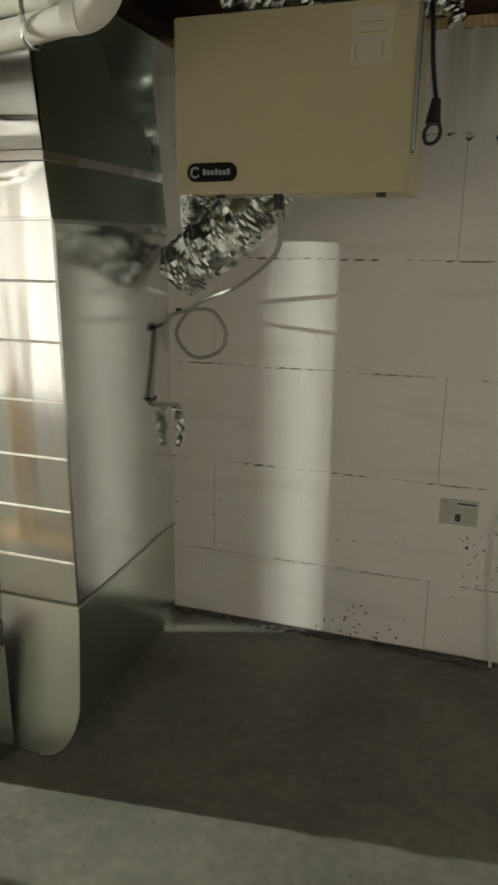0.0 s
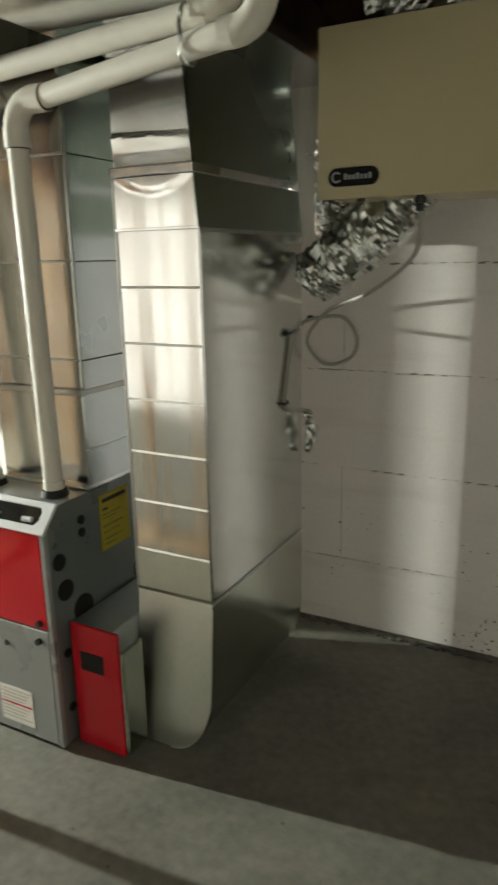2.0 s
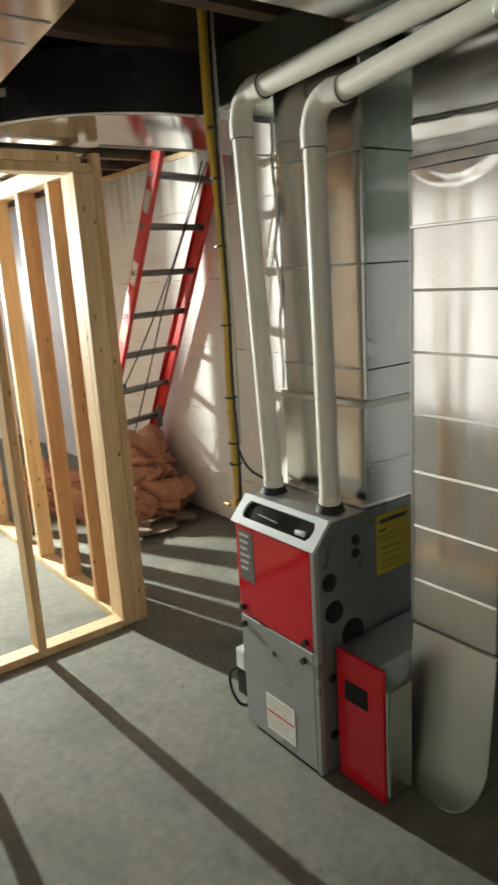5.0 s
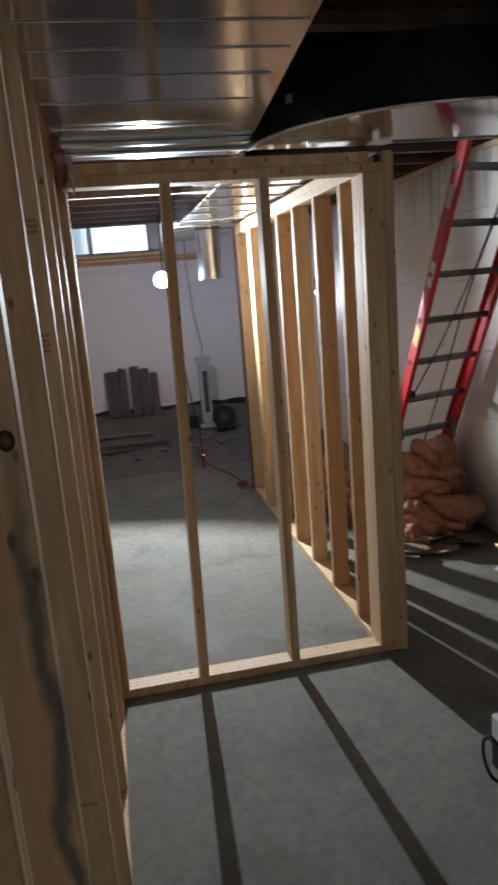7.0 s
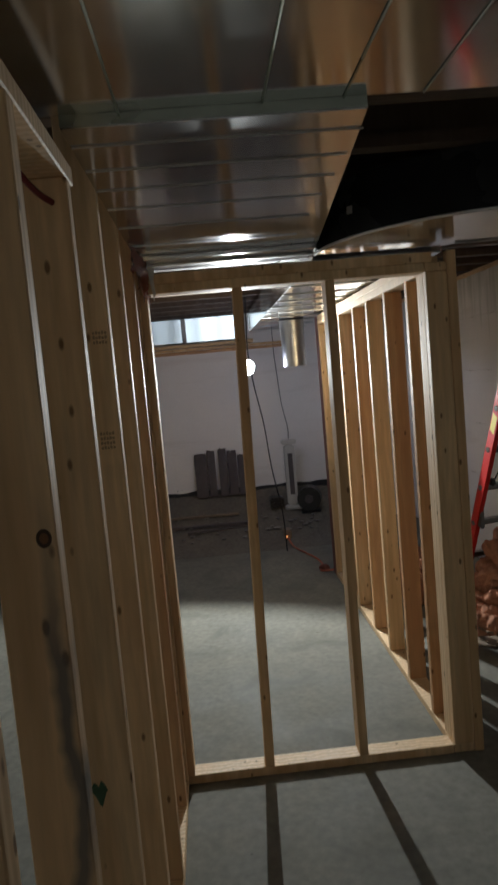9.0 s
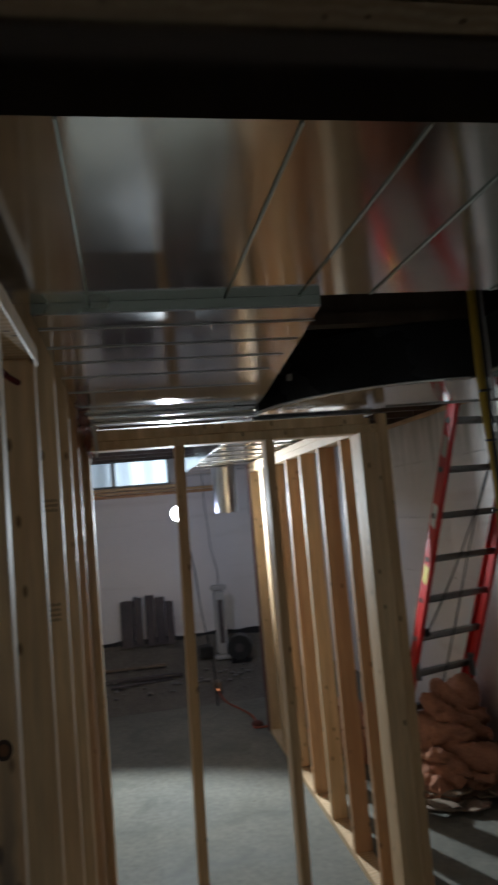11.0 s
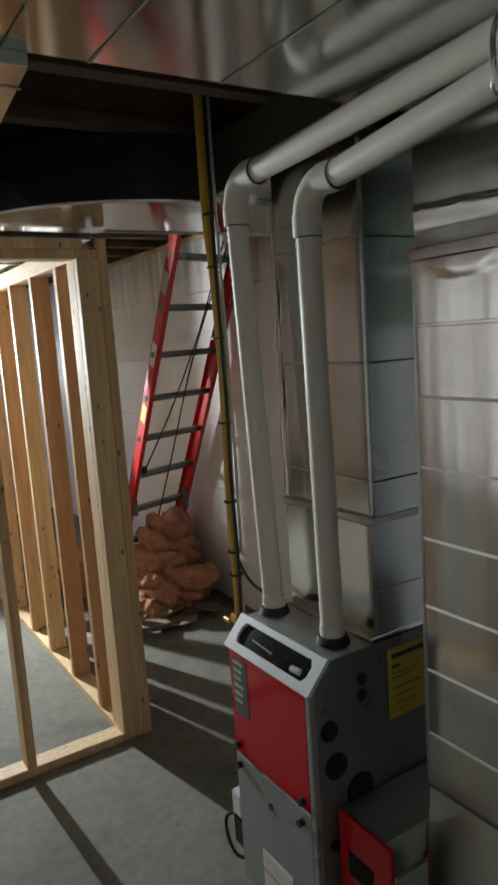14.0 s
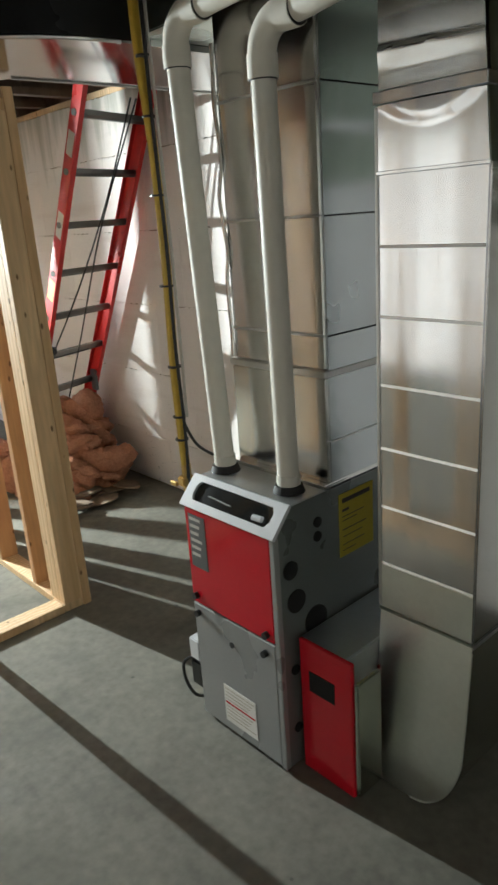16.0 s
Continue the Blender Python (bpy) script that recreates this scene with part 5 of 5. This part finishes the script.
for z, col, h in ((1.26, YELLOW, 0.10), (1.58, PAPER, 0.12), (1.95, PAPER_GREY, 0.10)):
    a, b = ladder_at(YL - 0.0012, z), ladder_at(YL - 0.0012, z + h)
    bm = bmesh.new()
    bm.faces.new([bm.verts.new(p + out * u) for p, u in ((a, -0.028), (a, 0.028), (b, 0.028), (b, -0.028))])
    part("sticker", bm, col, rl, "warning sticker")
for z, y in ((0.66, YR - 0.03), (0.72, YL + 0.02)):
    p = ladder_at(y, z, 0.045)
    part("rung_lock", boxed(p - Vector((0.03, 0.012, 0.07)), p + Vector((0.03, 0.012, 0.07)), 0.006), RUNG, ld, "metal rung lock")
part("rope", swept([ladder_at(2.76, 2.20, 0.05), ladder_at(2.71, 1.75, 0.06), ladder_at(2.61, 1.30, 0.06), ladder_at(2.50, 0.95, 0.05)], 0.0042, 8), RUBBER, ld, "black pull rope", True)
part("rope", swept([ladder_at(2.80, 2.20, 0.05), ladder_at(2.71, 1.60, 0.05), ladder_at(2.70, 1.0, 0.05), ladder_at(2.68, 0.40, 0.05)], 0.0042, 8), RUBBER, ld, "black pull rope", True)
part("rope_knot", boxed(ladder_at(2.475, 0.93, 0.035), ladder_at(2.505, 0.975, 0.065), 0.008), BLACK, ld)


# ---- heap of insulation ----
def batt(points, w, h, seed, label):
    """A slumped batt: a fat flattened roll along a line, torn and folded at three scales."""
    bm = swept(points, lambda t: w * (0.45 + 0.55 * math.sin(math.pi * min(1, max(0, 0.08 + 0.84 * t))) ** 0.5), 72, 26, h / w)
    bm.normal_update()
    for v in bm.verts:
        q = v.co * 4.5 + Vector((seed, 0, 0))
        warp = noise.noise(q * 0.9) * 3.0
        crease = abs(math.sin(q.z * 4.2 + q.y * 3.3 - q.x * 1.1 + warp)) ** 0.5
        fold = noise.noise(q * 0.8) * 0.10 + (crease - 0.7) * 0.085 + noise.noise(q * 3.1) * 0.040 + noise.noise(q * 9) * 0.020 + noise.noise(q * 23) * 0.010 + noise.noise(q * 50) * 0.004
        v.co += v.normal * fold
    for v in bm.verts:
        v.co.z = max(v.co.z, 0.002)
    return solid("insulation_batt", bm, BATT, label, "insulation", True, "heap of insulation")


batt([(-4.10, 2.86, 0.12), (-3.98, 2.76, 0.30), (-3.84, 2.68, 0.36), (-3.72, 2.66, 0.22)], 0.19, 0.19, 1.0, "slumped brown fibre insulation batt on top of the heap")
batt([(-4.10, 2.42, 0.10), (-3.90, 2.50, 0.15), (-3.70, 2.62, 0.15), (-3.56, 2.80, 0.09)], 0.19, 0.15, 4.0, "folded brown fibre insulation batt on the slab")
batt([(-3.92, 2.36, 0.06), (-3.74, 2.46, 0.08), (-3.58, 2.60, 0.06)], 0.12, 0.08, 6.0, "thin brown fibre insulation batt sliding off the heap")
batt([(-4.75, 2.25, 0.10), (-4.50, 2.32, 0.16), (-4.25, 2.30, 0.10)], 0.20, 0.16, 9.0, "brown fibre insulation batt lying behind the stud wall")
for i in range(10):
    a = 0.55 * i
    edge = [(math.cos(k * 0.524) * 0.10 * (1 + 0.45 * noise.noise(Vector((k * 1.7, i * 3.1, 0)))), math.sin(k * 0.524) * 0.075 * (1 + 0.45 * noise.noise(Vector((k * 1.9, i * 2.3, 4))))) for k in range(12)]
    bm = extruded(edge, 0.009, Matrix())
    for v in bm.verts:
        v.co.z += 0.014 * noise.noise(v.co * 12 + Vector((i, 0, 0)))
    ob = solid("paper_backing", bm, CARD, "torn flat piece of brown insulation backing on the slab", "paper backing", False, "torn backing pieces")
    ob.matrix_basis = pose(-3.58 + 0.05 * (i % 4), 2.40 + 0.062 * (i % 7), 0.008 + 0.008 * i, 2, -2, math.degrees(a))


# ---- far room ----
lp = thing("work_lamp", "glaring round flood lamp hung on a lead in the far room", "lamp", LAMP)
aim = Vector((3.0, -1.1, 0)).normalized()
C = Vector(LAMP)
lens = rodded(C - aim * 0.012, C + aim * 0.0, 0.066, 28, 0.056)
lo_ = part("lens", lens, BULB, lp, "lit white lamp face", True)
lo_.visible_shadow = False
part("housing", rodded(C - aim * 0.13, C - aim * 0.014, 0.040, 24, 0.072), BLACK, lp, "black lamp housing", True)
part("bracket", swept([C - aim * 0.07 + Vector((0, 0, 0.05)), C - aim * 0.07 + Vector((0, 0, 0.25)), (LAMP[0] - 0.06, LAMP[1] + 0.04, 2.36)], 0.006, 8), BLACK, lp)
part("lead", swept([C - aim * 0.12, C - aim * 0.16 - Vector((0, 0, 0.15)), (LAMP[0] - 0.22, LAMP[1] + 0.12, 1.25), (LAMP[0] - 0.26, LAMP[1] + 0.16, 0.85), (LAMP[0] - 0.42, LAMP[1] + 0.24, 0.40), (LAMP[0] - 0.5, LAMP[1] + 0.26, 0.02)], 0.006, 8), BLACK, lp, "", True)
lp2 = thing("back_lamp", "small bare bulb near the foam wall behind the studs", "lamp", LAMP_BACK)
b_ = bmesh.new()
bmesh.ops.create_uvsphere(b_, u_segments=16, v_segments=10, radius=0.022, matrix=Matrix.Translation(LAMP_BACK))
bo = part("bulb", b_, BULB, lp2, "lit white bulb", True)
bo.visible_shadow = False
part("socket", rodded((LAMP_BACK[0], LAMP_BACK[1], LAMP_BACK[2] + 0.04), (LAMP_BACK[0], LAMP_BACK[1], LAMP_BACK[2] + 0.12), 0.022, 12), BLACK, lp2)
part("cord", swept([(LAMP_BACK[0], LAMP_BACK[1], LAMP_BACK[2] + 0.11), (LAMP_BACK[0], LAMP_BACK[1], 2.1), (LAMP_BACK[0], LAMP_BACK[1], 2.37)], 0.005, 8), BLACK, lp2)

def bank_height(x, y):
    """The earth bench: high at the wall, running out over the slab."""
    t = max(0, min(1, (x + 6.25) / (XW + 6.25)))
    return 0.43 * t ** 1.7 * (1 + 0.10 * noise.noise(Vector((x * 2.2, y * 1.6, 0)))) + 0.020 * t * abs(noise.noise(Vector((x * 6, y * 6, 5))))


for y0, y1, h, lean in ((0.67, 0.80, 0.47, 0.06), (0.81, 0.895, 0.50, 0.04), (0.93, 1.02, 0.51, 0.07), (1.03, 1.13, 0.48, 0.05), (1.14, 1.22, 0.43, 0.09)):
    bm = bmesh.new()
    teeth = [(y0 + (y1 - y0) * k / 7, h + 0.022 * noise.noise(Vector((k * 1.3, y0 * 9, 0)))) for k in range(8)]
    bm = extruded([(y1, 0), (y0, 0)] + teeth, 0.026, Matrix(((0, 0, 1, 0), (1, 0, 0, 0), (0, 1, 0, 0), (0, 0, 0, 1))))
    for v in bm.verts:
        v.co.x += lean * (1 - v.co.z / h)
    ob = solid("leaning_board", bm, GREYBOARD, "dark weathered board with a ragged top, leaning against the far wall", "board", False, "leaning boards")
    ob.location = (XW + 0.008, 0, 0.415)
bm = bmesh.new()
nx, ny = 22, 70
g = [[bm.verts.new((XW + 0.002 + 1.06 * i / nx, -1.6 + 4.0 * j / ny, 0.003 + bank_height(XW + 0.002 + 1.06 * i / nx, -1.6 + 4.0 * j / ny))) for j in range(ny + 1)] for i in range(nx + 1)]
for i in range(nx):
    for j in range(ny):
        bm.faces.new((g[i][j], g[i + 1][j], g[i + 1][j + 1], g[i][j + 1]))
solid("earth_bank", bm, material("brown_earth", (0.145, 0.128, 0.102), 0.95, 0, 0.35, 30, 0.8, 5, dist=0.01), "low bank of dark earth running out over the far slab", "earth", True, kind="stuff")
bm = bmesh.new()
strip = [(y, 0.475 + 0.028 * noise.noise(Vector((y * 5, 0, 2)))) for y in [-1.6 + 0.08 * k for k in range(48)]]
bm = extruded([(2.16, 0.36), (-1.6, 0.36)] + strip, 0.012, Matrix(((0, 0, 1, XW + 0.001), (1, 0, 0, 0), (0, 1, 0, 0), (0, 0, 0, 1))))
solid("damp_strip", bm, material("black_damp_course", (0.02, 0.02, 0.02), 0.7, 0, 0.3), "ragged black damp-proof strip along the foot of the far wall", "membrane", kind="structure")
HB = bank_height(XW + 0.28, 1.7) - 0.02
ht = thing("upright_heater", "slim pale tower appliance standing on the earth bank", "heater", (XW + 0.28, 1.70, HB))
part("column", boxed((XW + 0.22, 1.635, HB + 0.04), (XW + 0.33, 1.745, 0.93), 0.018), PAPER_GREY, ht)
part("base", boxed((XW + 0.19, 1.60, HB), (XW + 0.37, 1.78, HB + 0.04), 0.01), PAPER_GREY, ht)
part("head", boxed((XW + 0.22, 1.61, 0.935), (XW + 0.33, 1.77, 0.985), 0.012), PAPER_GREY, ht)
part("grille", boxed((XW + 0.3305, 1.665, HB + 0.16), (XW + 0.335, 1.715, 0.84)), GREYBOARD, ht, "dark grille")
part("cord", swept([(XW + 0.2, 1.70, 0.95), (XW + 0.05, 1.72, 1.10), (XW + 0.02, 1.68, 1.35), (XW + 0.02, 1.66, 1.60), (XW + 0.02, 1.64, 1.95), (XW + 0.02, 1.64, 2.30)], 0.004, 6), RUBBER, ht, "", True)
BB = bank_height(XW + 0.35, 1.86) - 0.015
bl = thing("floor_blower", "round black floor blower standing on the earth bank", "fan", (XW + 0.35, 1.86, BB))
part("drum", rodded((XW + 0.26, 1.88, BB + 0.15), (XW + 0.42, 1.845, BB + 0.15), 0.125, 28), BLACK, bl, "", True)
part("hub", rodded((XW + 0.42, 1.845, BB + 0.15), (XW + 0.43, 1.843, BB + 0.15), 0.045, 20), GREYBOARD, bl)
part("foot", boxed((XW + 0.25, 1.76, BB), (XW + 0.42, 1.96, BB + 0.03)), BLACK, bl)
TB = bank_height(XW + 0.25, 1.55) - 0.01
tbx = thing("tool_case", "small black tool case lying on the earth bank", "case", (XW + 0.25, 1.55, TB))
part("body", boxed((XW + 0.18, 1.44, TB), (XW + 0.36, 1.585, TB + 0.11), 0.012), BLACK, tbx)
part("handle", swept([(XW + 0.365, 1.48, TB + 0.06), (XW + 0.39, 1.49, TB + 0.06), (XW + 0.39, 1.54, TB + 0.06), (XW + 0.365, 1.55, TB + 0.06)], 0.006, 6), BLACK, tbx)
for i, (x0, y0, x1, y1, w, h) in enumerate(((-6.86, -0.2, -6.80, 1.25, 0.05, 0.03), (-7.02, 0.2, -6.98, 1.10, 0.09, 0.018), (-6.72, 0.55, -6.80, 1.15, 0.05, 0.02))):
    d = Vector((x1 - x0, y1 - y0, 0))
    bm = boxed((-d.length / 2, -w / 2, 0), (d.length / 2, w / 2, h), 0.003)
    ob = solid("loose_board", bm, (GREYBOARD, CARD, GREYBOARD)[i], "loose weathered timber lying on the earth bank", "board", False, "loose boards")
    ob.matrix_basis = pose((x0 + x1) / 2, (y0 + y1) / 2, bank_height((x0 + x1) / 2, (y0 + y1) / 2) + 0.006, 0, 0, math.degrees(math.atan2(d.y, d.x)))
bm = bmesh.new()
rng_ = random.Random(11)
for i in range(150):
    s = 0.006 + 0.024 * rng_.random() ** 2
    x, y = -6.98 + 0.22 * rng_.random() + 0.1 * (i % 3), -0.6 + 2.5 * rng_.random()
    bmesh.ops.create_icosphere(bm, subdivisions=1, radius=s, matrix=Matrix.Translation((x, y, bank_height(x, y) + s * 0.5)) @ Matrix.Diagonal((1 + rng_.random(), 1 + rng_.random(), 0.6, 1)))
solid("rubble", bm, material("rubble_grey", (0.20, 0.18, 0.16), 0.9), "scattered offcuts and rubble on the far slab", "debris", kind="stuff")
PZ = bank_height(-6.52, 1.54)
pb_ = thing("power_block", "dusty multi-outlet block with a lit switch on the earth", "power strip", (-6.52, 1.55, PZ))
part("body", boxed((-6.60, 1.515, PZ + 0.002), (-6.44, 1.585, PZ + 0.09), 0.012), CARD, pb_)
part("indicator", boxed((-6.4395, 1.525, PZ + 0.02), (-6.436, 1.545, PZ + 0.04)), INDICATOR, pb_, "glowing orange switch")
solid("extension_lead", swept([(-6.44, 1.55, PZ + 0.012), (-6.25, 1.585, 0.010), (-6.0, 1.66, 0.008), (-5.75, 1.73, 0.008), (-5.55, 1.74, 0.008), (-5.4, 1.70, 0.008), (-5.36, 1.76, 0.010), (-5.36, 1.95, 0.010), (-5.0, 2.10, 0.008), (-4.6, 2.0, 0.008)], 0.008, 8, 8), ORANGE, "orange extension cord snaking over the slab", "extension cord", True)
solid("orange_rag", swept([(-5.46, 1.70, 0.016), (-5.40, 1.74, 0.022), (-5.38, 1.77, 0.016)], lambda t: 0.012 + 0.022 * math.sin(math.pi * min(1, max(0, t))), 10, 5), material("orange_cloth", (0.15, 0.05, 0.035), 0.9), "crumpled orange cord bundle at the end of the stud wall", "cord bundle", True)
# Red-brown kept dark: the shade on its near face is put in.
solid("corner_post", boxed((-5.34, 1.80, 0), (-5.23, 1.91, 2.12), 0.004), material("shaded_red_post", (0.13, 0.04, 0.03), 0.6), "dark red steel-look post at the end of the stud wall, shade in its colour", "post")


# ---- foam blocks of the wall, with toothed joints ----
def foam_block(x0, x1, z0, z1, mat):
    """A block face whose bed joints are cut in small teeth."""
    step = 0.0254
    n = max(2, round((x1 - x0) / step))
    bm = bmesh.new()
    g = 0.0011

    def edge(z, s):
        pts = []
        for i in range(n):
            xa, xb = x0 + g + (x1 - x0 - 2 * g) * i / n, x0 + g + (x1 - x0 - 2 * g) * (i + 1) / n
            d = (0.0022, -0.0026, 0.0012, -0.0016, 0.003)[(i * 7 + i // 3) % 5]
            pts += [(xa, z + d + s), (xb, z + d + s)]
        return pts
    low = [(x, max(0.012, z)) for x, z in edge(z0, g)]
    top = edge(z1, -g)
    a0 = [bm.verts.new((x, WN, z)) for x, z in low]
    a1 = [bm.verts.new((x, WN, z)) for x, z in top]
    b0 = [bm.verts.new((x, WN + 0.009, z)) for x, z in low]
    b1 = [bm.verts.new((x, WN + 0.009, z)) for x, z in top]
    k = len(a0)
    for i in range(k - 1):
        if abs(a0[i].co.x - a0[i + 1].co.x) > 1e-6:
            bm.faces.new((a0[i], a0[i + 1], a1[i + 1], a1[i]))
        bm.faces.new((b0[i], b0[i + 1], a0[i + 1], a0[i]))
        bm.faces.new((a1[i], a1[i + 1], b1[i + 1], b1[i]))
    bm.faces.new((a0[0], a1[0], b1[0], b0[0]))
    bm.faces.new((a0[-1], b0[-1], b1[-1], a1[-1]))
    return part("foam_block", bm, mat, wall_n)


COURSE = (-0.085, 0.322, 0.740, 1.158, 1.580, 2.0, 2.32)
for r in range(6):
    x = 0.36 - 1.22 * 7 + (0.29 if r % 2 else 0.0)
    while x < 1.8:
        a, b = max(x, XW), min(x + 1.22, 1.8)
        if b - a > 0.05:
            foam_block(a, b, COURSE[r], COURSE[r + 1], FOAM)
        x += 1.22
